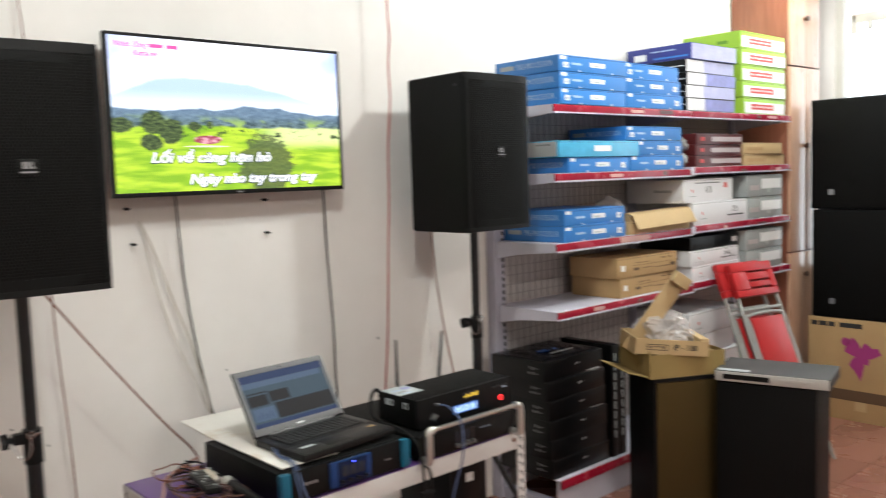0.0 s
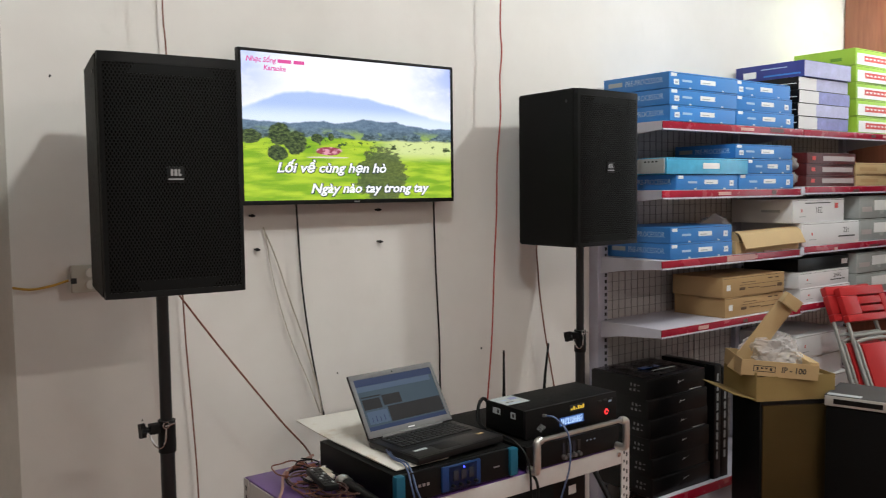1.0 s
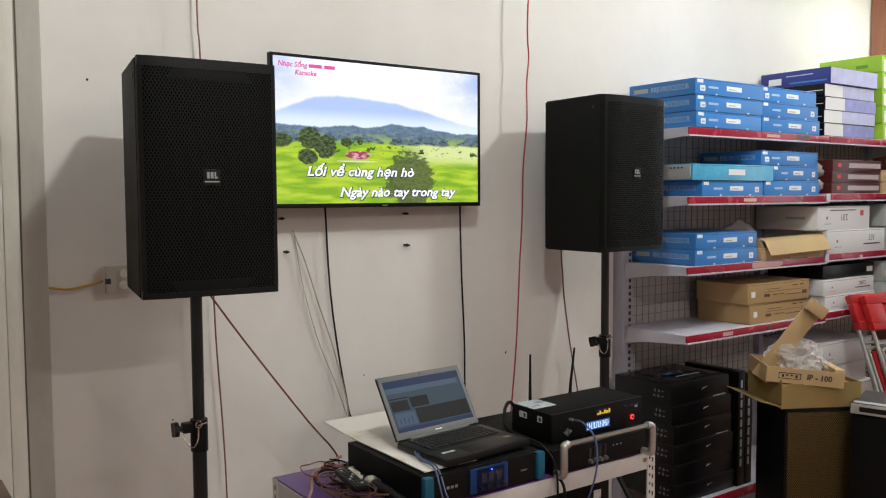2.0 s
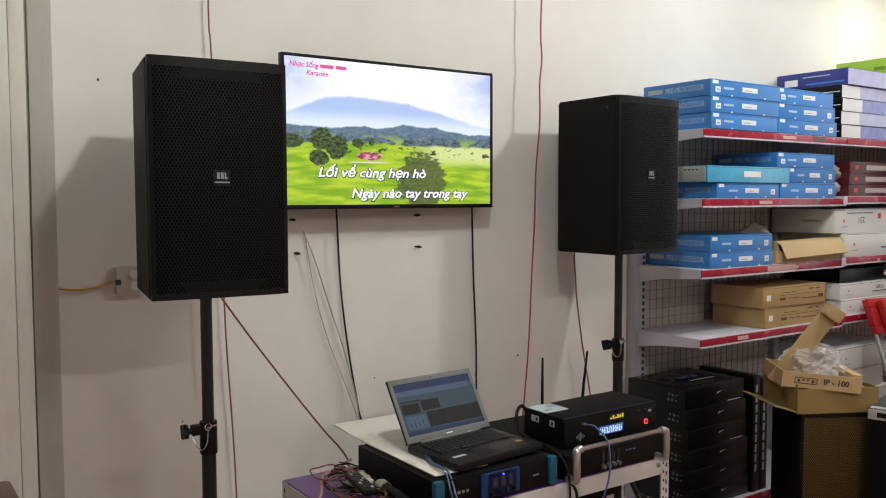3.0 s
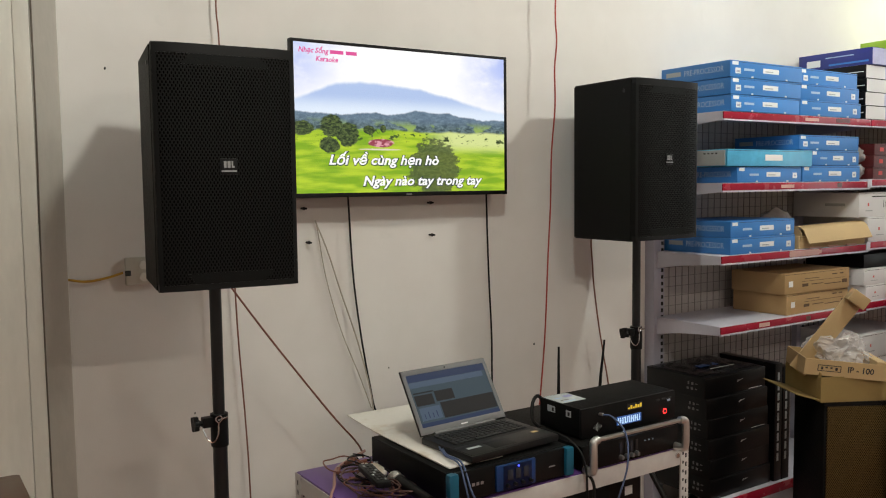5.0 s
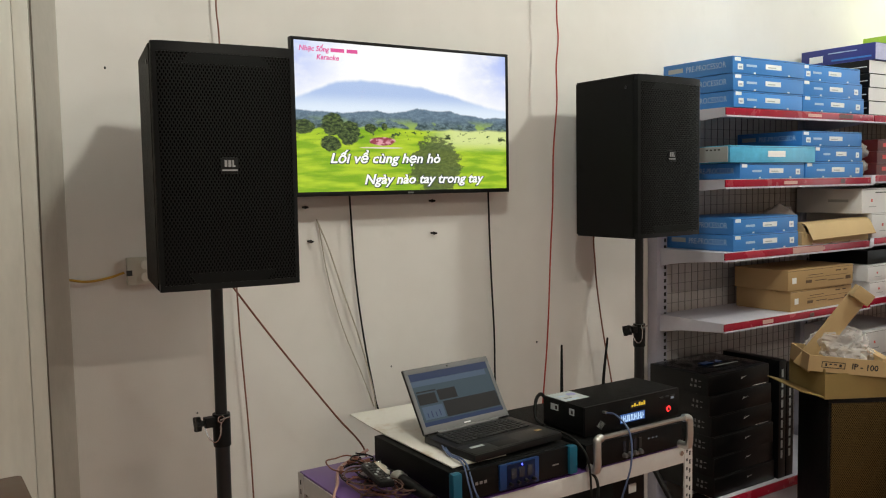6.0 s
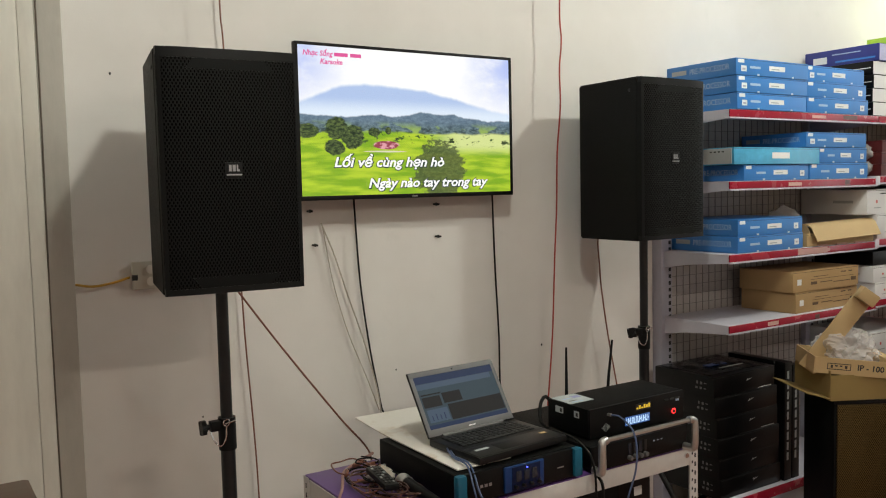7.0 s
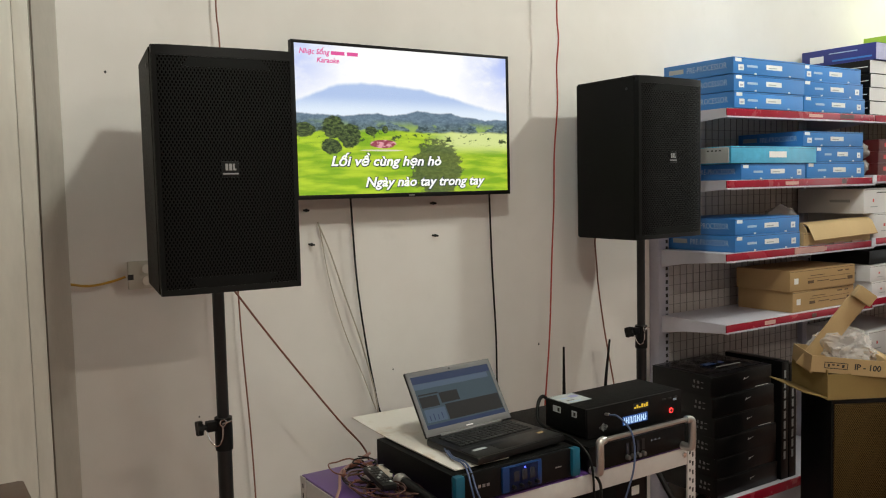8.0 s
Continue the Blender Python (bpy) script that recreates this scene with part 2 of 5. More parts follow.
M_NAVY = surface("navy_printed_card", (0.025, 0.035, 0.22), 0.35, vary=0.2, coarse=5)
M_GREEN = surface("lime_printed_card", (0.33, 0.56, 0.045), 0.4, vary=0.12, coarse=5, random_tone=0.12)
M_GREEN_DARK = surface("green_printed_card", (0.13, 0.31, 0.02), 0.45, vary=0.12)
M_REDPRINT = surface("red_print", (0.62, 0.07, 0.06), 0.5, vary=0.1, bump=0)
M_MAROON = surface("maroon_printed_card", (0.085, 0.012, 0.012), 0.3, vary=0.2)
M_MAROON_LABEL = surface("mauve_label", (0.42, 0.36, 0.36), 0.4, vary=0.1, bump=0)
M_KRAFT = surface("kraft_card", (0.40, 0.255, 0.115), 0.75, vary=0.12, coarse=4, fine=120, bump=0.2, random_tone=0.12)
M_KRAFT_LIGHT = surface("pale_kraft_card", (0.47, 0.33, 0.165), 0.75, vary=0.1, coarse=4, fine=120, bump=0.2)
M_KRAFT_OLIVE = surface("olive_kraft_card", (0.27, 0.185, 0.062), 0.72, vary=0.14, coarse=4, fine=120, bump=0.2)
M_BLACKCARD = surface("black_printed_card", (0.0042, 0.0042, 0.0046), 0.30, vary=0.4, coarse=9, bump=0.3, spec=0.25)
M_FILM = surface("black_crinkled_film", (0.005, 0.005, 0.006), 0.14, vary=0.3, coarse=12, fine=60, bump=0.5, depth=0.004)
M_INK = surface("black_ink", (0.02, 0.02, 0.02), 0.6, bump=0)
M_BROWNINK = surface("brown_ink", (0.10, 0.055, 0.025), 0.7, bump=0)
M_PLASTICBOX = surface("grey_translucent_plastic", (0.36, 0.38, 0.37), 0.25, vary=0.15, coarse=6)
M_BAG = surface("clear_plastic_bag", (0.84, 0.80, 0.80), 0.10, vary=0.2, coarse=14, fine=45, bump=0.6, depth=0.006)
M_BAG.node_tree.nodes["Principled BSDF"].inputs["Alpha"].default_value = 0.42
M_BAG.node_tree.nodes["Principled BSDF"].inputs["Coat Weight"].default_value = 0.5
M_PURPLE = surface("purple_laminate", (0.135, 0.055, 0.26), 0.32, vary=0.15, coarse=5)


def foam_material():
    """White foam board with brown water stains."""
    n = Nodes("stained_foam_board")
    big, fine = n.noise(7, 4, 0.6), n.noise(60, 3, 0.6)
    tone = n.mix(fine, (0.74, 0.70, 0.64), (0.80, 0.77, 0.72))
    tone = n.mix(n.math("MULTIPLY", n.step(big, 0.50, 0.66), 0.6), tone, (0.52, 0.40, 0.27))
    n.put(n.bsdf.inputs["Base Color"], tone)
    n.bsdf.inputs["Roughness"].default_value = 0.6
    n.bump(fine, 0.15, 0.001)
    return n.mat


M_FOAM = foam_material()
M_SILVER = surface("silver_painted_panel", (0.46, 0.44, 0.41), 0.4, 0.2, vary=0.08)
M_LAPTOP = surface("dark_grey_laptop_plastic", (0.008, 0.008, 0.0085), 0.32, vary=0.15, bump=0.1, fine=300, spec=0.3)
M_PANEL_BLUE = surface("dark_blue_amplifier_inset", (0.004, 0.010, 0.045), 0.35, vary=0.2, bump=0, spec=0.2)
M_BEZEL = surface("silver_laptop_bezel", (0.13, 0.128, 0.13), 0.5, 0.0, vary=0.06, bump=0.05)
M_KEY = surface("black_key", (0.016, 0.016, 0.017), 0.45, bump=0)
M_BLUE_TRIM = surface("blue_amplifier_plastic", (0.005, 0.040, 0.16), 0.30, vary=0.1, bump=0)
M_TEAL = surface("teal_amplifier_corner", (0.006, 0.105, 0.18), 0.30, vary=0.1, bump=0)
M_REDCABLE = surface("red_cable_sheath", (0.42, 0.055, 0.040), 0.45, vary=0.1, bump=0)
M_BROWNCABLE = surface("brown_cable_sheath", (0.21, 0.075, 0.045), 0.45, vary=0.1, bump=0)
M_PINKCABLE = surface("pale_pink_cable_sheath", (0.44, 0.25, 0.21), 0.45, vary=0.1, bump=0)
M_COILCABLE = surface("dark_brown_cable_sheath", (0.085, 0.035, 0.026), 0.4, vary=0.1, bump=0)
M_ICON = surface("dim_grey_print", (0.13, 0.13, 0.13), 0.5, bump=0)
M_WRAP = surface("clear_wrap", (0.34, 0.32, 0.31), 0.15, vary=0.3, coarse=25, fine=60, bump=0.8, depth=0.008)
M_DULLCABLE = surface("dull_brown_cable_sheath", (0.16, 0.13, 0.10), 0.5, vary=0.2, bump=0)
M_BLACKCABLE = surface("black_cable_sheath", (0.006, 0.006, 0.006), 0.5, bump=0, spec=0.2)
M_PALECABLE = surface("pale_cable_sheath", (0.42, 0.37, 0.30), 0.5, bump=0)
M_YELLOWCABLE = surface("yellow_cable_sheath", (0.50, 0.28, 0.025), 0.45, bump=0)
M_BLUECABLE = surface("blue_cable_sheath", (0.075, 0.11, 0.22), 0.4, bump=0)
M_REDPLASTIC = surface("red_chair_plastic", (0.43, 0.018, 0.020), 0.33, vary=0.1, coarse=5, fine=90, bump=0.1)
M_GREYTUBE = surface("grey_painted_tube", (0.34, 0.34, 0.32), 0.38, 0.3, vary=0.1)
M_CABINET_WOOD = wood_material("reddish_veneer", (0.19, 0.060, 0.032), (0.27, 0.095, 0.052), 0.35)
M_DOOR_WOOD = wood_material("pale_varnished_veneer", (0.50, 0.29, 0.19), (0.62, 0.39, 0.27), 0.20, coat=0.6)
M_BROWN_WOOD = wood_material("brown_seat_plastic", (0.06, 0.030, 0.018), (0.09, 0.045, 0.026), 0.35)
M_SOCKET = surface("cream_socket_plastic", (0.52, 0.49, 0.42), 0.4, vary=0.06, bump=0)
M_SCREEN_TEXT = glow("screen_white", (1, 1, 1), 1.0)
M_SCREEN_SHADOW = glow("screen_text_outline", (0.02, 0.03, 0.05), 1.0)
M_SCREEN_PINK = glow("screen_pink", (0.80, 0.10, 0.35), 0.9)
M_LAP_BG = glow("laptop_window_blue_grey", (0.16, 0.27, 0.36), 0.17)
M_LAP_BAR = glow("laptop_title_blue", (0.040, 0.08, 0.23), 0.26)
M_LAP_DARK = glow("laptop_dark_panel", (0.030, 0.024, 0.028), 0.25)
M_LAP_PALE = glow("laptop_pale_panel", (0.20, 0.30, 0.46), 0.24)
M_LED_BLUE = glow("blue_led", (0.05, 0.07, 1.0), 4.5)
M_LED_RED = glow("red_led", (1.0, 0.03, 0.03), 4)
M_LCD_BLUE = glow("blue_display", (0.05, 0.13, 0.40), 0.8)
M_LCD_TEXT = glow("display_segments", (0.55, 0.75, 1.0), 1.1)
M_LCD_AMBER = glow("amber_display", (0.85, 0.55, 0.05), 0.8)
M_STICKER = surface("printed_paper", (0.50, 0.54, 0.55), 0.5, vary=0.2, coarse=30, bump=0)
M_AMPGREY = surface("grey_amplifier_lid", (0.042, 0.040, 0.039), 0.6, 0.0, vary=0.15)
M_MAGENTA = surface("magenta_print", (0.33, 0.03, 0.17), 0.7, bump=0)


# ---- builders ----
def block(bm, x0, x1, y0, y1, z0, z1, bevel=0.0):
    m = Matrix.Translation(((x0 + x1) / 2, (y0 + y1) / 2, (z0 + z1) / 2)) @ Matrix.Diagonal((x1 - x0, y1 - y0, z1 - z0, 1))
    made = bmesh.ops.create_cube(bm, size=1.0, matrix=m)["verts"]
    if bevel:
        edges = list({e for v in made for e in v.link_edges})
        bmesh.ops.bevel(bm, geom=edges, offset=bevel, segments=2, profile=0.6, affect="EDGES")
    return bm


def rod(bm, a, b, r, r2=None, sides=16):
    a, b = Vector(a), Vector(b)
    m = Matrix.Translation((a + b) / 2) @ (b - a).to_track_quat("Z", "Y").to_matrix().to_4x4()
    bmesh.ops.create_cone(bm, cap_ends=True, segments=sides, radius1=r, radius2=r if r2 is None else r2, depth=(b - a).length, matrix=m)
    return bm


def smooth_line(points, per=8):
    """Points along a smooth line through the given ones."""
    p = [Vector(v) for v in points]
    p = [p[0] * 2 - p[1], *p, p[-1] * 2 - p[-2]]
    out = []
    for i in range(1, len(p) - 2):
        for k in range(per):
            t = k / per
            a, b, c, d = p[i - 1:i + 3]
            out.append(0.5 * (2 * b + (c - a) * t + (2 * a - 5 * b + 4 * c - d) * t * t + (3 * b - a - 3 * c + d) * t ** 3))
    return out + [p[-2]]


def hose(bm, points, r, sides=8, per=8, closed=False):
    """A round cable or bent tube along a smooth line."""
    line = smooth_line(points, per)
    rings = []
    side = None
    for i, q in enumerate(line):
        way = (line[min(i + 1, len(line) - 1)] - line[max(i - 1, 0)]).normalized()
        if side is None:
            side = way.orthogonal().normalized()
        side = (side - way * side.dot(way)).normalized()
        up = way.cross(side)
        rings.append([bm.verts.new(q + (side * math.cos(a) + up * math.sin(a)) * r) for a in (2 * math.pi * k / sides for k in range(sides))])
    for a, b in zip(rings, rings[1:]):
        for k in range(sides):
            bm.faces.new((a[k], a[(k + 1) % sides], b[(k + 1) % sides], b[k]))
    bm.faces.new(rings[0][::-1]), bm.faces.new(rings[-1])
    return bm


def mesh_of(name, bm, material, smooth=True, sharp=32):
    data = bpy.data.meshes.new(name)
    bmesh.ops.recalc_face_normals(bm, faces=bm.faces)
    bm.to_mesh(data)
    bm.free()
    data.materials.append(material)
    if smooth:
        for p in data.polygons:
            p.use_smooth = True
        data.set_sharp_from_angle(angle=radians(sharp))
    return data


def part(name, bm, material, parent, label=""):
    ob = new(name, mesh_of(name, bm, material))
    ob.parent = parent
    return tagged(ob, label)


def solid(name, bm, material, label, category, group="", kind="", sharp=32):
    """A thing of one mesh."""
    return tagged(new(name, mesh_of(name, bm, material, True, sharp)), label, category, group, kind)


def thing(name, m, label, category, group="", kind=""):
    ob = new(name)
    ob.empty_display_size = 0.05
    ob.matrix_basis = m
    return tagged(ob, label, category, group, kind)


def bm_new():
    return bmesh.new()


def cuboid(*a, bevel=0.0):
    return block(bmesh.new(), *a, bevel)


def lettering(text, size, material, parent, m, thick=0.0004, name="lettering", fat=0.0, slant=0.0, wide=None):
    """Words as a mesh in the local x-z plane, centred, facing -y."""
    curve = bpy.data.curves.new(name, "FONT")
    curve.body, curve.size, curve.align_x, curve.align_y = text, size, "CENTER", "CENTER"
    curve.extrude, curve.offset, curve.shear = thick, fat, slant
    curve.resolution_u = 2
    tmp = new("tmp", curve)
    bpy.context.view_layer.update()
    data = bpy.data.meshes.new_from_object(tmp.evaluated_get(bpy.context.evaluated_depsgraph_get()))
    bpy.data.objects.remove(tmp)
    bpy.data.curves.remove(curve)
    if wide:
        xs = [v.co.x for v in data.vertices]
        k = wide / (max(xs) - min(xs))
        data.transform(Matrix.Diagonal((k, 1, 1, 1)))
    data.transform(m @ pose(0, 0, 0, 90, 0, 0))
    data.materials.clear()
    data.materials.append(material)
    ob = new(name, data)
    ob.parent = parent
    return ob


# ---- the room ----
X0, X1, Y0, CEIL = -3.2, 5.0, -6.5, 3.15
wall_n = solid("wall_north", cuboid(X0 - 0.15, X1 + 0.15, 0, 0.15, 0, CEIL), M_WALL, "off-white painted wall with scuffs behind the television", "wall", kind="structure")
solid("wall_west", cuboid(X0 - 0.15, X0, Y0, 0, 0, CEIL), M_WALL, "plain off-white painted side wall", "wall", kind="structure")
solid("wall_south", cuboid(X0 - 0.15, X1 + 0.15, Y0 - 0.15, Y0, 0, CEIL), M_WALL, "plain off-white painted rear wall", "wall", kind="structure")
bm = bm_new()
block(bm, X1, X1 + 0.15, -0.40, 0, 0, CEIL)
block(bm, X1, X1 + 0.15, Y0, -2.2, 0, CEIL)
block(bm, X1, X1 + 0.15, -2.2, -0.40, 0, 0.9)
block(bm, X1, X1 + 0.15, -2.2, -0.40, 2.85, CEIL)
solid("wall_east", bm, M_WALL, "pale painted wall with a bright window opening", "wall", kind="structure")
solid("ceiling", cuboid(X0 - 0.15, X1 + 0.15, Y0 - 0.15, 0.15, CEIL, CEIL + 0.12), M_CEIL, "plain grey ceiling", "ceiling", kind="structure")
floor = solid("floor", cuboid(X0 - 0.15, X1 + 0.15, Y0 - 0.15, 0.15, -0.12, -0.004), M_GROUT, "red-brown glazed tile floor", "floor", kind="structure")

# pilaster with trunking at the left end of the wall
bm = bm_new()
block(bm, -1.02, -0.757, -0.045, 0.0, 0, CEIL, 0.008)
pil = solid("pilaster", bm, M_PLASTER, "grey patched plaster pilaster beside the wall", "pilaster", kind="structure")
solid("trim", cuboid(-0.884, -0.838, -0.066, -0.045, 0, CEIL, bevel=0.006), M_TRUNK, "cream vertical cable trunking on a pilaster", "trunking", kind="structure")
solid("trim", cuboid(-1.06, -0.8845, -0.075, -0.0451, 0, CEIL, bevel=0.01), M_TRUNK, "cream painted upright door frame", "frame", kind="structure")
solid("wall_return", cuboid(-1.9, -1.06, -0.115, 0.0, 0, CEIL, bevel=0.006), M_WALL, "pale painted boxed-out wall with an upright frame", "wall", kind="structure")
bm = bm_new()
hose(bm, [(-0.831, -0.049, CEIL), (-0.829, -0.049, 2.0), (-0.834, -0.049, 1.2), (-0.828, -0.049, 0.0)], 0.0024)
solid("wall_cable", bm, M_DULLCABLE, "thin brown cable running down a pilaster", "cable")

# window in the east wall
win = thing("window_1", pose(X1 + 0.02, 0, 0), "bright window in a cream frame", "window", kind="structure")
bm = bm_new()
block(bm, 0.0, 0.08, -0.45, -0.40, 0.9, 2.85), block(bm, 0.0, 0.08, -2.2, -2.15, 0.9, 2.85)
block(bm, 0.0, 0.08, -2.15, -0.45, 0.9, 0.95), block(bm, 0.0, 0.08, -2.15, -0.45, 2.80, 2.85)
block(bm, 0.0, 0.08, -1.33, -1.28, 0.95, 2.80)
part("window_frame", bm, M_TRUNK, win)
bm = bm_new()
block(bm, -0.05, -0.02, -0.85, -0.53, 2.60, 2.66, 0.008), block(bm, -0.05, -0.02, -0.56, -0.52, 2.53, 2.66, 0.008), block(bm, -0.05, -0.02, -0.66, -0.63, 2.55, 2.62, 0.006)
block(bm, -0.03, 0.0, -0.60, -0.55, 2.62, 2.65)
part("curtain_bracket", bm, M_TRUNK, win, "cream bracket across the bright glass")
solid("backdrop", cuboid(X1 + 1.2, X1 + 1.22, -4.5, 2.0, 0.0, 5.0), glow("white_daylight", (0.95, 1.0, 1.0), 1.6), "plain white daylight outside the window", "backdrop", kind="structure")

# ---- television ----
TVW, TVH = 0.952, 0.561
tv = thing("television", pose(0.457, -0.112, 2.166 - TVH / 2), "flat-screen television with a thin black frame showing green fields", "television")
bm = bm_new()
block(bm, -TVW / 2, TVW / 2, 0.0, 0.022, -TVH / 2, TVH / 2, 0.003)
block(bm, -0.32, 0.32, 0.022, 0.052, -0.22, 0.14, 0.006)
part("back_shell", bm, M_BLACK, tv)
bm = bm_new()
t_, b_ = 0.011, 0.016
block(bm, -TVW / 2, TVW / 2, -0.006, 0.0, TVH / 2 - t_, TVH / 2, 0.0015), block(bm, -TVW / 2, TVW / 2, -0.006, 0.0, -TVH / 2, -TVH / 2 + b_, 0.0015)
block(bm, -TVW / 2, -TVW / 2 + t_, -0.006, 0.0, -TVH / 2 + b_, TVH / 2 - t_), block(bm, TVW / 2 - t_, TVW / 2, -0.006, 0.0, -TVH / 2 + b_, TVH / 2 - t_)
part("bezel", bm, M_BLACK, tv)
SW, SH = TVW - 2 * t_, TVH - t_ - b_
screen = part("screen", cuboid(-SW / 2, SW / 2, -0.002, -0.0005, -SH / 2, SH / 2), screen_material(SW, SH), tv, "lit screen with a picture of green fields and hills")
screen.location.z = (b_ - t_) / 2
part("badge", cuboid(-0.012, 0.012, -0.0075, -0.006, -TVH / 2 + 0.004, -TVH / 2 + 0.010), M_BADGE, tv)
part("wall_bracket", cuboid(-0.25, 0.25, 0.052, 0.112, -0.12, 0.12), M_BLACK, tv)
for txt, x, z, wide in (("Lối về cùng hẹn hò", -0.100, -0.148, 0.475), ("Ngày nào tay trong tay", 0.070, -0.226, 0.545)):
    lettering(txt, 0.050, M_SCREEN_SHADOW, screen, pose(x + 0.001, -0.0028, z - 0.001), 0.0002, "caption_outline", 0.0036, 0.25, wide * 1.012)
    lettering(txt, 0.050, M_SCREEN_TEXT, screen, pose(x, -0.0038, z), 0.0002, "caption", 0.0012, 0.25, wide)
lettering("Karaoke", 0.026, M_SCREEN_PINK, screen, pose(-0.335, -0.0034, 0.212), 0.0002, "caption", 0.0006, 0.2)
lettering("Nhạc Sống", 0.026, M_SCREEN_PINK, screen, pose(-0.388, -0.0034, 0.240), 0.0002, "caption", 0.0006, 0.2, 0.118)
for x0, x1 in ((-0.322, -0.268), (-0.258, -0.214)):
    part("caption_bar", cuboid(x0, x1, -0.0036, -0.003, 0.233, 0.246), M_SCREEN_PINK, screen)

# bolts and anchors in the wall under the television
for x, z in ((0.077, 1.438), (0.621, 1.444), (0.06, 1.565), (0.615, 1.575)):
    b = thing("wall_bolt", pose(x, 0, z), "small dark bolt standing out of the wall", "bolt", "bolts in the wall")
    part("shank", rod(bm_new(), (0, 0.004, 0), (0.004, -0.035, 0), 0.004, sides=10), M_BLACK, b)
    part("nut", rod(bm_new(), (0.002, -0.014, 0), (0.003, -0.022, 0), 0.0065, sides=6), M_POLE, b)
for x, z, r in ((-0.613, 2.034, 0.004), (-0.36, 0.86, 0.003), (0.42, 0.92, 0.003), (1.17, 0.93, 0.0045), (-0.25, 0.78, 0.003)):
    bm = bm_new()
    bmesh.ops.create_icosphere(bm, subdivisions=1, radius=r, matrix=Matrix.Translation((x, -0.001, z)) @ Matrix.Diagonal((1, 0.5, 1.4, 1)))
    solid("wall_plug", bm, M_INK, "small dark plug hole in the wall", "plug", "marks on the wall")

# double socket
so = thing("wall_socket", pose(-0.532, 0, 1.372), "cream double wall socket with a yellow cable", "socket")
part("back_box", cuboid(-0.045, 0.06, -0.022, 0, -0.046, 0.046, bevel=0.004), M_SOCKET, so)
for z in (-0.020, 0.020):
    part("socket_face", rod(bm_new(), (0.012, -0.022, z), (0.012, -0.030, z), 0.0145, sides=20), M_TRUNK, so)
part("cable_hole", cuboid(-0.048, -0.030, -0.0235, -0.020, -0.014, 0.004), M_INK, so)
bm = bm_new()
hose(bm, [(-0.585, -0.012, 1.369), (-0.64, -0.015, 1.355), (-0.70, -0.012, 1.348), (-0.756, -0.010, 1.358)], 0.004)
solid("yellow_cable", bm, M_YELLOWCABLE, "short yellow cable from a wall socket", "cable")


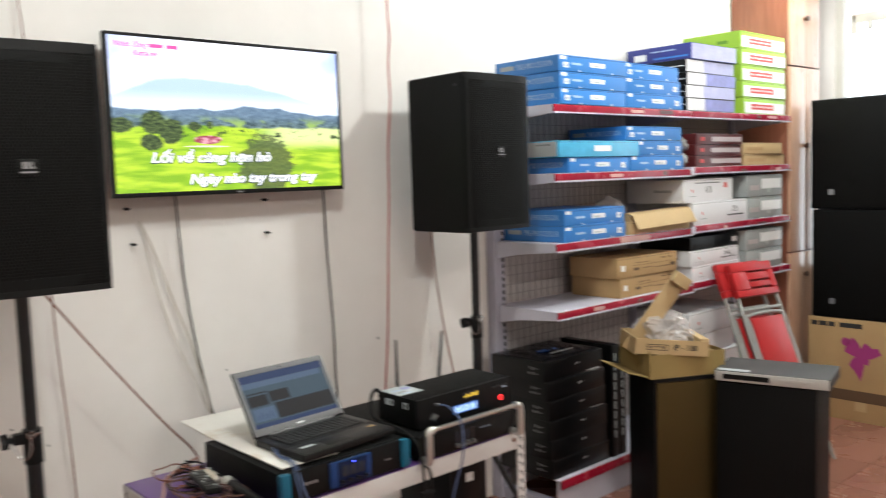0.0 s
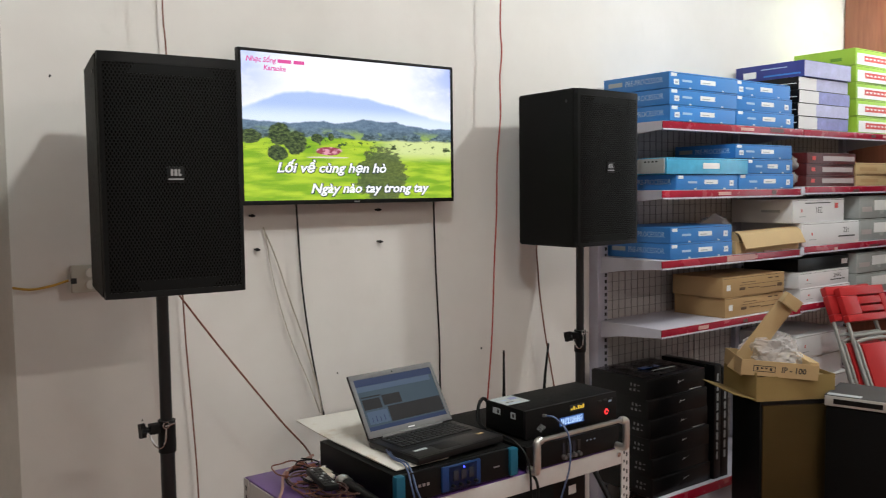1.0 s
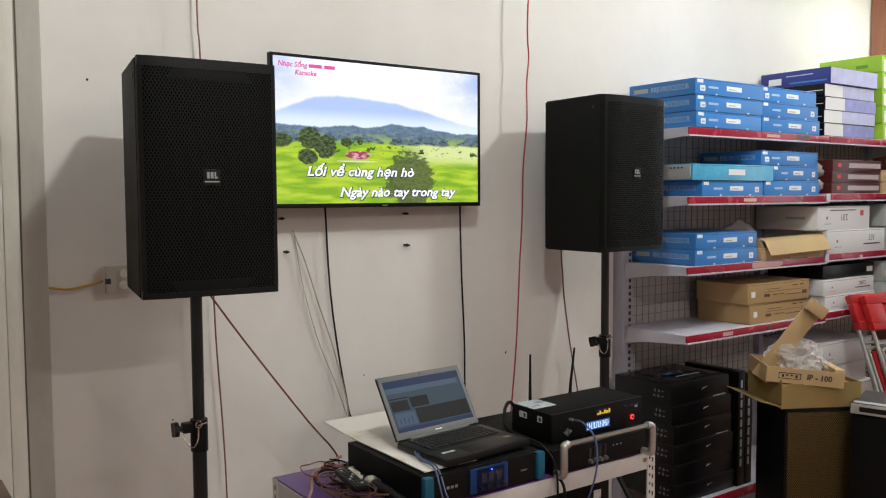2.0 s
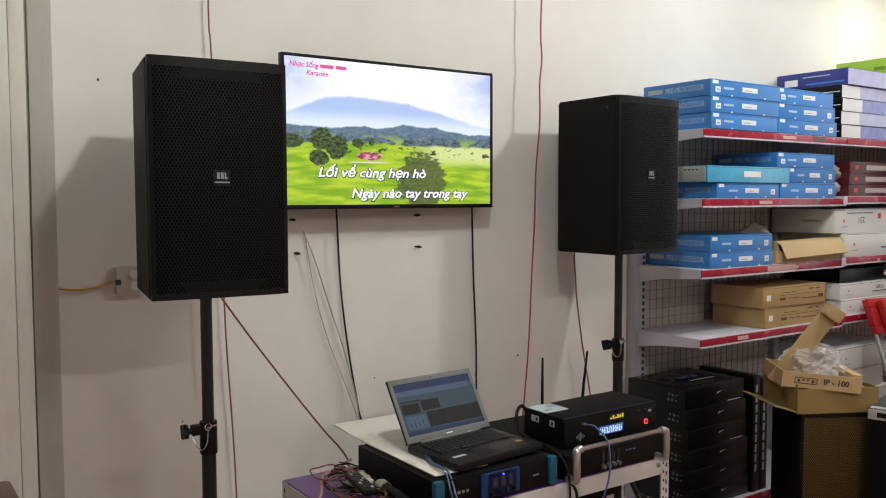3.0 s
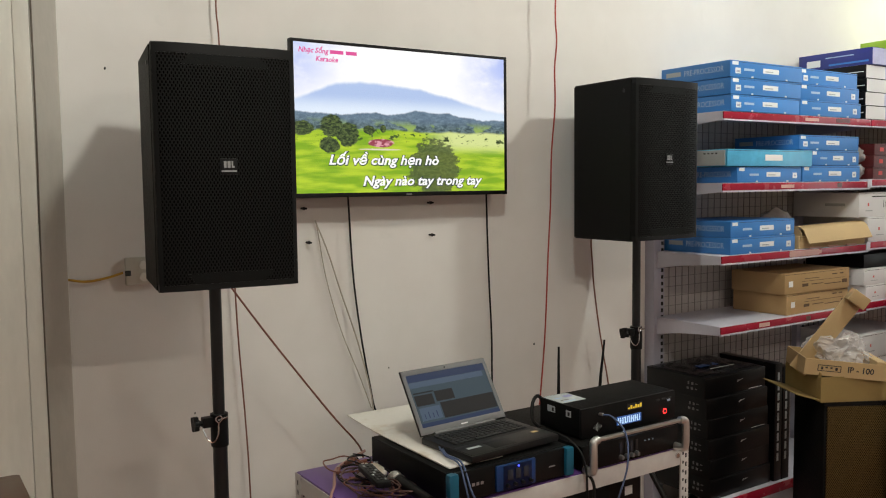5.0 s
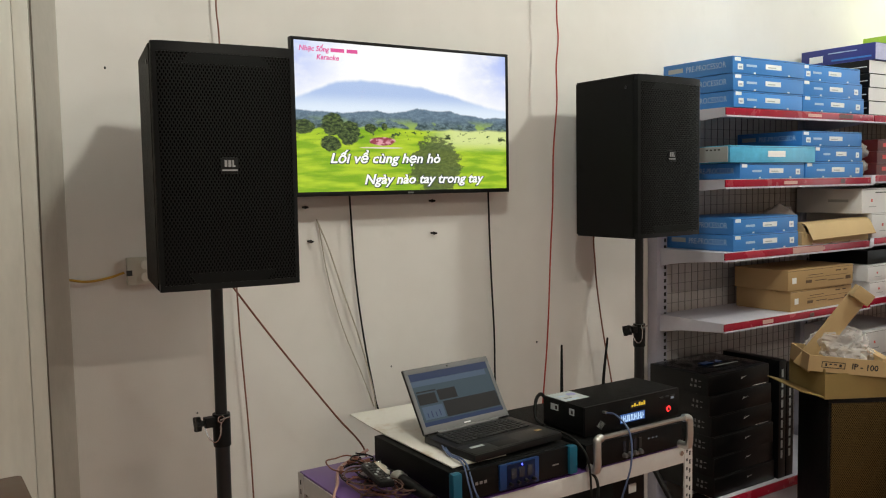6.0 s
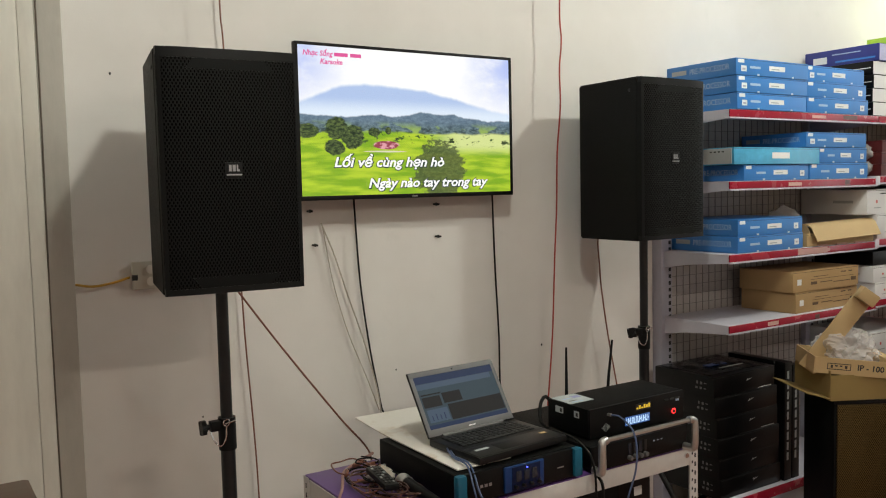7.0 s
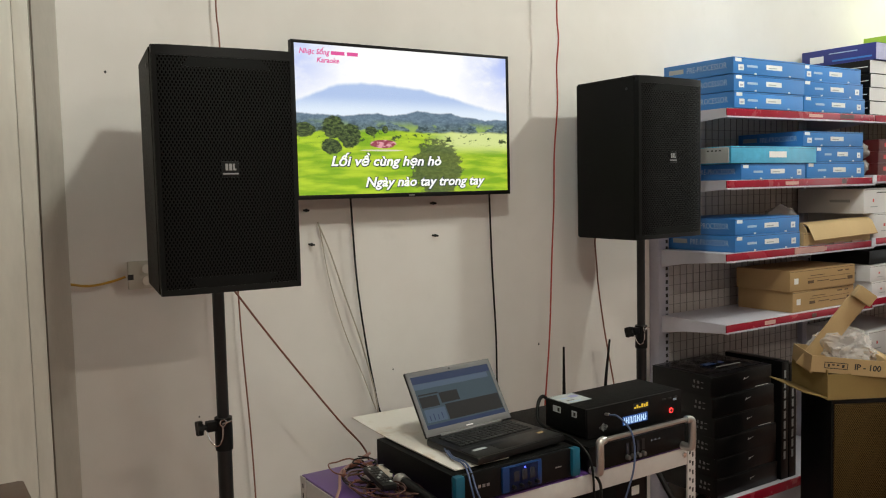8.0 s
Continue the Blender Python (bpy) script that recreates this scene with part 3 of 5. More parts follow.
# ---- loudspeakers on stands ----
def loudspeaker(m, label, h=0.65, wb=0.335):
    """Trapezoid cabinet 0.65 m high with a curved punched grille; the origin is the middle of its underside."""
    w, d = 0.39, 0.37
    sp = thing("loudspeaker", m, label, "loudspeaker", "loudspeakers on stands")
    bm = bm_new()
    low = [bm.verts.new(v) for v in ((-w / 2, -d / 2 + 0.02, 0), (w / 2, -d / 2 + 0.02, 0), (wb / 2, d / 2, 0), (-wb / 2, d / 2, 0))]
    face = bm.faces.new(low)
    up = bmesh.ops.extrude_face_region(bm, geom=[face])["geom"]
    bmesh.ops.translate(bm, vec=(0, 0, h), verts=[v for v in up if isinstance(v, bmesh.types.BMVert)])
    bmesh.ops.recalc_face_normals(bm, faces=bm.faces)
    bmesh.ops.bevel(bm, geom=list(bm.edges), offset=0.007, segments=3, affect="EDGES")
    part("cabinet", bm, M_CABINET_BLACK, sp)
    # grille, bowed forwards, with rounded corners
    bm = bm_new()
    cols = []
    gw, z0, z1, rad = w - 0.004, 0.004, h - 0.004, 0.026
    xs = [rad * (1 - math.cos(a * math.pi / 12)) for a in range(7)]
    xs = xs + [rad + (gw - 2 * rad) * k / 10 for k in range(1, 10)] + [gw - x for x in reversed(xs)]
    for x in xs:
        e = min(x, gw - x)
        dz = rad - math.sqrt(max(0.0, rad * rad - (rad - e) ** 2)) if e < rad else 0.0
        q = 2 * x / gw - 1
        y = -d / 2 + 0.004 - 0.010 * (1 - q ** 6)
        cols.append([bm.verts.new((x - gw / 2, yy, zz)) for yy, zz in ((y, z0 + dz), (y, z1 - dz), (-d / 2 + 0.03, z0 + dz), (-d / 2 + 0.03, z1 - dz))])
    for a, b in zip(cols, cols[1:]):
        bm.faces.new((a[0], b[0], b[1], a[1])), bm.faces.new((a[1], b[1], b[3], a[3])), bm.faces.new((a[2], b[2], b[0], a[0]))
    for a in (cols[0], cols[-1]):
        bm.faces.new((a[0], a[1], a[3], a[2]))
    for f in bm.faces:
        f.material_index = 1 if abs(f.calc_center_median().x) > gw / 2 - 0.009 else 0
    gr = part("grille", bm, M_GRILLE, sp, "bowed black punched-steel grille")
    gr.data.materials.append(M_CABINET_BLACK)

    def bowed_strip(x0, x1, za, zb):
        """A smooth strip that follows the bow of the grille, 1.5 mm proud."""
        bm = bm_new()
        rows = []
        for k in range(13):
            x = x0 + (x1 - x0) * k / 12
            y = -d / 2 + 0.004 - 0.010 * (1 - (2 * x / gw) ** 6) - 0.0015
            rows.append([bm.verts.new((x, yy, zz)) for yy, zz in ((y, za), (y, zb), (y + 0.02, zb), (y + 0.02, za))])
        for a, b in zip(rows, rows[1:]):
            for i in range(4):
                bm.faces.new((a[i], b[i], b[(i + 1) % 4], a[(i + 1) % 4]))
        bm.faces.new(rows[0]), bm.faces.new(rows[-1])
        return bm

    e = gw / 2 - 0.001
    part("grille_frame", bowed_strip(-e, e, h - 0.030, h - 0.003), M_BLACK, sp)
    part("grille_frame", bowed_strip(-e, e, 0.003, 0.020), M_BLACK, sp)
    part("grille_frame", bowed_strip(-e, -e + 0.011, 0.020, h - 0.030), M_BLACK, sp)
    part("grille_frame", bowed_strip(e - 0.011, e, 0.020, h - 0.030), M_BLACK, sp)
    for z, s in ((h - 0.044, -1), (0.034, 1)):
        bm = bm_new()
        v = [bm.verts.new((x, -d / 2 - 0.0068, z + dz)) for x, dz in ((-0.12, -0.014 * s * -1), (0.12, -0.014 * s * -1), (0.095, 0.014 * s * -1 * -1 * -1), (-0.095, 0.014 * s * -1 * -1 * -1))]
        f = bm.faces.new(v)
        e = bmesh.ops.extrude_face_region(bm, geom=[f])["geom"]
        bmesh.ops.translate(bm, vec=(0, 0.01, 0), verts=[q for q in e if isinstance(q, bmesh.types.BMVert)])
        part("trim_bar", bm, M_CABINET_BLACK, sp)
    y0, y1 = -d / 2 - 0.0100, -d / 2 - 0.0088
    badge = part("badge_plate", cuboid(-0.023, 0.023, -d / 2 - 0.009, -d / 2 - 0.003, h / 2 - 0.018, h / 2 + 0.026, bevel=0.001), M_BLACK, sp)
    bm = bm_new()
    block(bm, -0.014, -0.007, y0, y1, h / 2 + 0.001, h / 2 + 0.019), block(bm, -0.004, 0.004, y0, y1, h / 2 + 0.001, h / 2 + 0.019), block(bm, 0.007, 0.011, y0, y1, h / 2 + 0.001, h / 2 + 0.019), block(bm, 0.011, 0.015, y0, y1, h / 2 + 0.001, h / 2 + 0.006)
    part("emblem", bm, M_BADGE, badge, "small silver emblem of plain bars")
    part("emblem_line", cuboid(-0.021, 0.021, y0, y1, h / 2 - 0.010, h / 2 - 0.006), M_BADGE, badge)
    for sx in (-1, 1):
        part("side_screw", rod(bm_new(), (sx * (w / 2 - 0.012), -0.12, h - 0.05), (sx * (w / 2 - 0.001), -0.12, h - 0.05), 0.006, sides=10), M_POLE, sp)
    part("pole_socket", rod(bm_new(), (0, 0, -0.012), (0, 0, 0.01), 0.03), M_BLACK, sp)
    return sp


def speaker_stand(x, y, top, collar, label):
    """Tripod stand: thin pole sliding in a wider tube, with a locking knob and a pin on a chain."""
    st = thing("speaker_stand", pose(x, y, 0), label, "speaker stand", "speaker stands")
    part("inner_pole", rod(bm_new(), (0, 0, collar - 0.02), (0, 0, top), 0.0175), M_POLE, st)
    part("outer_tube", rod(bm_new(), (0, 0, 0.06), (0, 0, collar - 0.07), 0.0215), M_POLE, st)
    col = part("collar", rod(bm_new(), (0, 0, collar - 0.075), (0, 0, collar + 0.022), 0.026), M_BLACK, st)
    bm = bm_new()
    block(bm, -0.052, -0.020, -0.014, 0.014, collar - 0.014, collar + 0.016, 0.003)
    rod(bm, (-0.052, 0, collar), (-0.060, 0, collar), 0.008)
    part("clamp", bm, M_BLACK, col)
    bm = bm_new()
    rod(bm, (-0.060, 0, collar), (-0.078, 0, collar), 0.012, 0.022, 12)
    for k in range(4):
        a = k * math.pi / 2 + 0.5
        block(bm, -0.079, -0.066, 0.018 * math.cos(a) - 0.008, 0.018 * math.cos(a) + 0.008, collar + 0.018 * math.sin(a) - 0.008, collar + 0.018 * math.sin(a) + 0.008, 0.003)
    part("knob", bm, M_BLACK, col)
    bm = bm_new()
    rod(bm, (-0.012, -0.024, collar + 0.008), (0.016, -0.032, collar + 0.016), 0.003, sides=8)
    hose(bm, [(-0.010 + 0.010 * math.cos(a), -0.030, collar + 0.012 + 0.010 * math.sin(a)) for a in (0, 1.2, 2.4, 3.6, 4.8, 6.2)], 0.0018, 6, 4)
    part("pin", bm, M_CHROME, col, "chrome locking pin")
    bm = bm_new()
    hose(bm, [(-0.012, -0.03, collar + 0.002), (-0.014, -0.03, collar - 0.035), (-0.028, -0.026, collar - 0.055), (-0.045, -0.02, collar - 0.042), (-0.055, -0.012, collar - 0.012)], 0.0022, 6, 6)
    part("chain", bm, M_CHROME, col, "thin chrome safety chain")
    part("hub", rod(bm_new(), (0, 0, 0.42), (0, 0, 0.50), 0.032), M_BLACK, st)
    for k in range(3):
        a = k * 2 * math.pi / 3 + 0.9
        c, s = math.cos(a), math.sin(a)
        reach = 0.40 if y < -0.42 else 0.30
        leg = part("leg", rod(bm_new(), (0.03 * c, 0.03 * s, 0.46), (reach * c, reach * s, 0.02), 0.012), M_POLE, st)
        part("rubber_foot", rod(bm_new(), (reach * c, reach * s, 0.0), (reach * c * 0.985, reach * s * 0.985, 0.03), 0.016), M_BLACK, leg)
        part("brace", rod(bm_new(), (0.02 * c, 0.02 * s, 0.12), (reach * 0.55 * c, reach * 0.55 * s, 0.225), 0.007), M_POLE, st)
    return st


SPL, SPR = (-0.428, -0.468, 1.365), (1.430, -0.345, 1.410)
loudspeaker(pose(*SPL, 0, 0, -4.0), "black box loudspeaker with a punched grille on a pole stand", 0.664, 0.322)
loudspeaker(pose(*SPR, 0, 0, 3.0), "black box loudspeaker on a pole stand beside the shelves")
speaker_stand(SPL[0], SPL[1], SPL[2] + 0.002, 0.952, "black steel tripod speaker stand before the bare wall")
speaker_stand(SPR[0] + 0.026, SPR[1], SPR[2] + 0.002, 1.005, "black steel tripod speaker stand beside the grey shelving")


def cable(points, r, material, label):
    bm = bm_new()
    hose(bm, points, r, 8, 8)
    return solid("hanging_cable", bm, material, label, "cable", "cables on the wall")


cable([(-0.262, -0.055, 3.10), (-0.26, -0.06, 2.3), (-0.252, -0.06, 2.12), (-0.223, -0.06, 1.285), (-0.216, -0.06, 1.10), (-0.197, -0.055, 0.80), (-0.186, -0.05, 0.546), (-0.17, -0.03, 0.02)], 0.0030, M_BROWNCABLE, "thin reddish-brown cable hanging down the wall")
cable([(-0.311, -0.2, 1.354), (-0.277, -0.2, 1.303), (-0.136, -0.2, 1.104), (0.069, -0.2, 0.83), (0.169, -0.2, 0.708), (0.165, -0.26, 0.66), (0.18, -0.3, 0.5)], 0.0034, M_BROWNCABLE, "reddish-brown cable slanting from a loudspeaker to the table")
cable([(1.255, -0.10, 3.10), (1.215, -0.10, 2.44), (1.221, -0.10, 2.26), (1.209, -0.10, 2.14), (1.211, -0.10, 1.98), (1.199, -0.09, 1.78), (1.192, -0.09, 1.55), (1.178, -0.09, 1.34), (1.168, -0.08, 1.00), (1.140, -0.08, 0.72), (1.11, -0.06, 0.30)], 0.0034, M_REDCABLE, "red cable hanging straight down the wall")
cable([(0.235, -0.03, 1.65), (0.240, -0.03, 1.585), (0.255, -0.03, 1.30), (0.285, -0.03, 1.056), (0.318, -0.03, 0.87), (0.337, -0.04, 0.765), (0.36, -0.10, 0.70)], 0.0038, M_BLACKCABLE, "black cable hanging from the television")
cable([(0.890, -0.03, 1.65), (0.890, -0.03, 1.59), (0.898, -0.03, 1.30), (0.912, -0.03, 1.0), (0.914, -0.03, 0.785), (0.92, -0.05, 0.40)], 0.0038, M_BLACKCABLE, "black mains cable hanging from the television")
cable([(0.105, -0.02, 1.52), (0.15, -0.03, 1.40), (0.20, -0.035, 1.24), (0.262, -0.035, 1.059), (0.315, -0.035, 0.86), (0.33, -0.04, 0.74)], 0.003, M_PALECABLE, "thin pale cable hanging on the wall")
cable([(0.112, -0.02, 1.50), (0.145, -0.022, 1.30), (0.20, -0.025, 1.10), (0.27, -0.03, 0.92), (0.32, -0.035, 0.78)], 0.0022, M_PALECABLE, "thin pale cable hanging on the wall")
cable([(1.445, -0.10, 1.43), (1.461, -0.06, 1.382), (1.470, -0.06, 1.27), (1.479, -0.06, 1.171), (1.516, -0.06, 0.956), (1.571, -0.06, 0.707), (1.59, -0.06, 0.60)], 0.0035, M_BROWNCABLE, "thin brown cable hanging from a loudspeaker")

# ---- shelving ----
FRONT, BAYS = -0.44, (1.888, 3.066, 4.24)
LEVELS, FAR_LEVELS = (0.990, 1.312, 1.640, 1.960), (1.002, 1.322, 1.650, 1.960)
UPRIGHTS = (1.920, 3.080, 4.240)


def shelving_bay(x0, x1, levels, label):
    bay = thing("shelving_bay", pose(x0, 0, 0), label, "shelving", "shop shelving bays")
    w = x1 - x0
    panel = part("back_panel", cuboid(0.03, w - 0.03, -0.030, -0.018, 0.12, 1.98), M_PANEL, bay, "grey back panel with a square grid")
    bm = bm_new()
    for k in range(1, int(w / 0.048)):
        block(bm, 0.03 + k * 0.048 - 0.0013, 0.03 + k * 0.048 + 0.0013, -0.033, -0.030, 0.13, 1.97)
    for k in range(1, int(1.85 / 0.048)):
        block(bm, 0.03, w - 0.03, -0.0325, -0.030, 0.12 + k * 0.048 - 0.0013, 0.12 + k * 0.048 + 0.0013)
    tagged(part("grid", bm, M_WIRE, panel), kind="stuff")
    for z in levels:
        bm = bm_new()
        block(bm, 0.012, w - 0.012, FRONT, -0.045, z - 0.004, z, 0.001)
        block(bm, 0.012, w - 0.012, FRONT, FRONT + 0.015, z - 0.040, z - 0.004, 0.001)
        sh = part("shelf", bm, M_SHELF, bay)
        part("price_strip", cuboid(0.003, w - 0.003, FRONT - 0.007, FRONT - 0.0005, z - 0.034, z - 0.002, bevel=0.0015), M_RED, sh, "red plastic price strip, scuffed")
        part("strip_lip", cuboid(0.001, w - 0.003, FRONT - 0.010, FRONT - 0.0005, z - 0.042, z - 0.035), M_SHELF, sh)
        for x in (0.006, w - 0.012):
            bm = bm_new()
            v = [bm.verts.new((x, y, zz)) for y, zz in ((FRONT + 0.002, z - 0.040), (FRONT + 0.002, z - 0.001), (-0.05, z - 0.001), (-0.05, z - 0.085), (-0.20, z - 0.06))]
            f = bm.faces.new(v)
            e = bmesh.ops.extrude_face_region(bm, geom=[f])["geom"]
            bmesh.ops.translate(bm, vec=(0.005, 0, 0), verts=[q for q in e if isinstance(q, bmesh.types.BMVert)])
            part("bracket", bm, M_SHELF, sh)
        if x0 > 2.5 and 1.2 < z < 1.8:
            part("end_joint", cuboid(-0.022, 0.014, FRONT - 0.011, FRONT - 0.0105 + 0.003, z - 0.045, z - 0.001, bevel=0.001), M_SHELF, sh)
    bm = bm_new()
    block(bm, 0.0, w - 0.004, FRONT, -0.03, 0.172, 0.180, 0.001)
    base = part("base_shelf", bm, M_SHELF, bay)
    part("plinth", cuboid(0.01, w - 0.012, FRONT + 0.02, FRONT + 0.03, 0.0, 0.172), M_SHELF, base)
    part("price_strip", cuboid(0.004, w - 0.006, FRONT - 0.008, FRONT, 0.135, 0.178, bevel=0.0015), M_RED, base, "red plastic price strip, scuffed")
    return bay


def upright(x):
    up = thing("shelf_upright", pose(x, 0, 0), "grey slotted steel shelf upright against the wall", "upright", "shelf uprights")
    bm = bm_new()
    block(bm, -0.046, 0.026, -0.062, -0.002, 0.0, 2.0, 0.002)
    block(bm, -0.026, 0.026, FRONT + 0.03, -0.062, 0.0, 0.06, 0.002)
    part("post", bm, M_UPRIGHT, up)
    bm = bm_new()
    for k in range(57):
        block(bm, 0.003, 0.018, -0.0628, -0.058, 0.12 + k * 0.033, 0.138 + k * 0.033)
    part("slot_strip", bm, M_SLOT, up)
    return up


shelving_bay(BAYS[0], BAYS[1], LEVELS, "grey steel shop shelving bay with red price strips, full of boxes")
shelving_bay(BAYS[1], BAYS[2], FAR_LEVELS, "grey steel shop shelving bay beside a wooden cabinet, full of boxes")
for x in UPRIGHTS:
    upright(x)
part("torn_tape", cuboid(0.50, 0.74, FRONT - 0.0085, FRONT - 0.006, 1.280, 1.308), M_RED_WORN, bpy.data.objects["shelving_bay"])
rng = random.Random(3)
for z in LEVELS:
    for k in range(4):
        x = rng.uniform(0.05, 1.0)
        part("scuff", cuboid(x, x + rng.uniform(0.03, 0.12), FRONT - 0.0078, FRONT - 0.0066, z - 0.030 + rng.uniform(0, 0.006), z - 0.006 - rng.uniform(0, 0.006)), (M_RED_WORN, M_MAROON)[k % 2], bpy.data.objects["shelving_bay" if k < 2 else "shelving_bay.001"])


def carton(name, x0, x1, z0, z1, body, label, group, front=FRONT, depth=0.36, turn=0.0, category="box", bevel=0.003):
    """A printed carton; the origin is the front left bottom corner."""
    c = thing(name, pose(x0, front, z0, 0, 0, turn), label, category, group)
    w, h = x1 - x0, z1 - z0 - 0.001
    part("carton_body", cuboid(0, w, 0, depth, 0, h, bevel=bevel), body, c)
    part("lid_seam", cuboid(0.002, w - 0.002, -0.0006, 0.003, h - 0.0075, h - 0.006), M_SLOT, c)
    return c, w, h


def patch(c, name, x0, x1, z0, z1, material, label="", out=0.0008):
    return part(name, cuboid(x0, x1, -out, 0.001, z0, z1), material, c, label)


def side_patch(c, name, y0, y1, z0, z1, material, label="", out=0.0008):
    """A label on the left-hand side."""
    return part(name, cuboid(-out, 0.001, y0, y1, z0, z1), material, c, label)


def blue_box(x0, x1, z0, z1, front=FRONT, depth=0.36, turn=0.0, corner=True):
    c, w, h = carton("blue_box", x0, x1, z0, z1, M_BLUE, "flat blue printed equipment carton on a shelf", "blue cartons", front, depth, turn)
    patch(c, "white_sticker", w * 0.44, w * 0.66, h * 0.36, h * 0.66, M_LABEL, "white barcode sticker")
    patch(c, "sticker_print", w * 0.47, w * 0.58, h * 0.44, h * 0.50, M_GREYCARD, out=0.0012)
    patch(c, "pale_print", w * 0.18, w * 0.32, h * 0.42, h * 0.56, M_LABEL_GREY)
    patch(c, "corner_icon", w * 0.025, w * 0.105, h * 0.72, h * 0.93, M_LABEL)
    if corner:
        patch(c, "small_sticker", w * 0.065, w * 0.135, h * 0.22, h * 0.56, M_LABEL)
        patch(c, "sticker_print", w * 0.08, w * 0.12, h * 0.30, h * 0.42, M_UPRIGHT, out=0.0012)
    else:
        patch(c, "small_sticker", w * 0.86, w * 0.93, h * 0.25, h * 0.62, M_LABEL)
        patch(c, "sticker_print", w * 0.88, w * 0.91, h * 0.36, h * 0.48, M_UPRIGHT, out=0.0012)
    for x in (0.28, 0.76):
        patch(c, "tuck_tab", w * x, w * x + 0.014, 0.001, 0.008, M_LABEL)
    side_patch(c, "side_label", depth * 0.70, depth * 0.92, h * 0.42, h * 0.70, M_GREYCARD)
    lettering("PRE-PROCESSOR", h * 0.50, M_LABEL_GREY, c, pose(-0.0008, depth * 0.37, h * 0.52, 0, 0, -90), 0.0002, wide=depth * 0.56)
    return c


for k in range(3):
    z = 1.961 + k * 0.0750
    blue_box(1.940 - 0.007 * k, 2.451, z, z + 0.0750, -0.447 - 0.002 * k, 0.40, 0.4 - 0.3 * k)
for k in range(3):
    z = 1.961 + k * 0.0755
    blue_box(2.462, 2.972 - 0.007 * k, z, z + 0.0755, -0.44 + 0.004 * k, 0.35, -0.4 + 0.4 * k, corner=k == 2)
blue_box(1.998, 2.478, 1.641, 1.714, -0.440, 0.37, corner=False)
blue_box(2.490, 2.982, 1.641, 1.719, -0.440, 0.36, corner=False)
blue_box(2.562, 2.974, 1.720, 1.795, -0.438, 0.36, corner=False)
blue_box(2.462, 2.970, 1.796, 1.869, -0.437, 0.37)
c, w, h = carton("open_box", 1.919, 2.555, 1.715, 1.793, M_CYAN, "light blue shrink-wrapped carton with an open grey end", "blue cartons", -0.447, 0.36)
part("open_end", cuboid(-0.006, -0.0005, 0.01, 0.34, 0.004, h - 0.004, bevel=0.002), M_GREYCARD, c, "grey card end")
patch(c, "white_sticker", 0.27, 0.40, h * 0.34, h * 0.70, M_LABEL)
for k in range(4):
    side_patch(c, "dark_print", 0.05 + k * 0.022, 0.062 + k * 0.022, h * 0.72, h * 0.80, M_INK, out=0.0068)
for k in range(2):
    blue_box(1.958 + 0.006 * k, 2.442, 1.313 + k * 0.0765, 1.3895 + k * 0.0765, -0.438 + 0.004 * k, 0.39, corner=False)

# white-ended cartons with violet sleeves, a navy one on top
for k in range(4):
    z = 1.961 + k * 0.070
    dx = (0.0, -0.006, 0.004, -0.004)[k]
    c, w, h = carton("violet_box", 3.020 + dx, 3.545 + dx * 2, z, z + 0.070, M_BLACKCARD, "flat carton with a white end and violet print", "violet cartons", -0.44, 0.40, (0.4, -0.5, 0.2, 0.6)[k])
    patch(c, "white_end", 0.004, 0.19 + dx * 2, 0.002, h - 0.002, M_WHITE)
    patch(c, "violet_sleeve", 0.19 + dx * 2, w - 0.002, 0.002, h - 0.002, (M_PURPLE_CARD, M_LAVENDER)[k % 2 if k else 0])
    side_patch(c, "white_line", 0.01, 0.12, h * 0.46, h * 0.52, M_LABEL)
c, w, h = carton("navy_box", 3.054, 3.540, 2.242, 2.332, M_NAVY, "navy printed carton lying on white cartons", "violet cartons", -0.45, 0.42)
patch(c, "lavender_front", 0.003, w - 0.003, 0.003, h - 0.003, M_LAVENDER)
side_patch(c, "side_label", 0.29, 0.37, h * 0.22, h * 0.62, M_LABEL)
side_patch(c, "blue_stripe", 0.02, 0.24, h * 0.20, h * 0.30, M_BLUE)
side_patch(c, "white_print", 0.10, 0.26, h * 0.66, h * 0.72, M_LABEL_GREY)
for k in range(5):
    z = 1.961 + k * 0.0970
    dx = (0.012, 0.0, -0.008, -0.012, -0.02)[k]
    c, w, h = carton("green_box", 3.625 + dx, 4.178 + dx * 0.4, z, z + 0.0970, M_GREEN, "lime green printed carton in a stack on the top shelf", "green cartons", -0.44, 0.38, (0.5, -0.3, 0.2, -0.4, 0.3)[k])
    patch(c, "pale_band", 0.02, w - 0.01, 0.004, h * 0.72, M_LABEL)
    patch(c, "red_print", w * 0.18, w * 0.70, h * 0.26, h * 0.60, M_REDPRINT, out=0.0014)
    for j in range(6):
        patch(c, "print_bar", w * (0.21 + 0.08 * j), w * (0.255 + 0.08 * j), h * 0.38, h * 0.48, M_LABEL, out=0.0019)
    side_patch(c, "dark_print", 0.08, 0.15, h * 0.30, h * 0.50, M_GREEN_DARK)

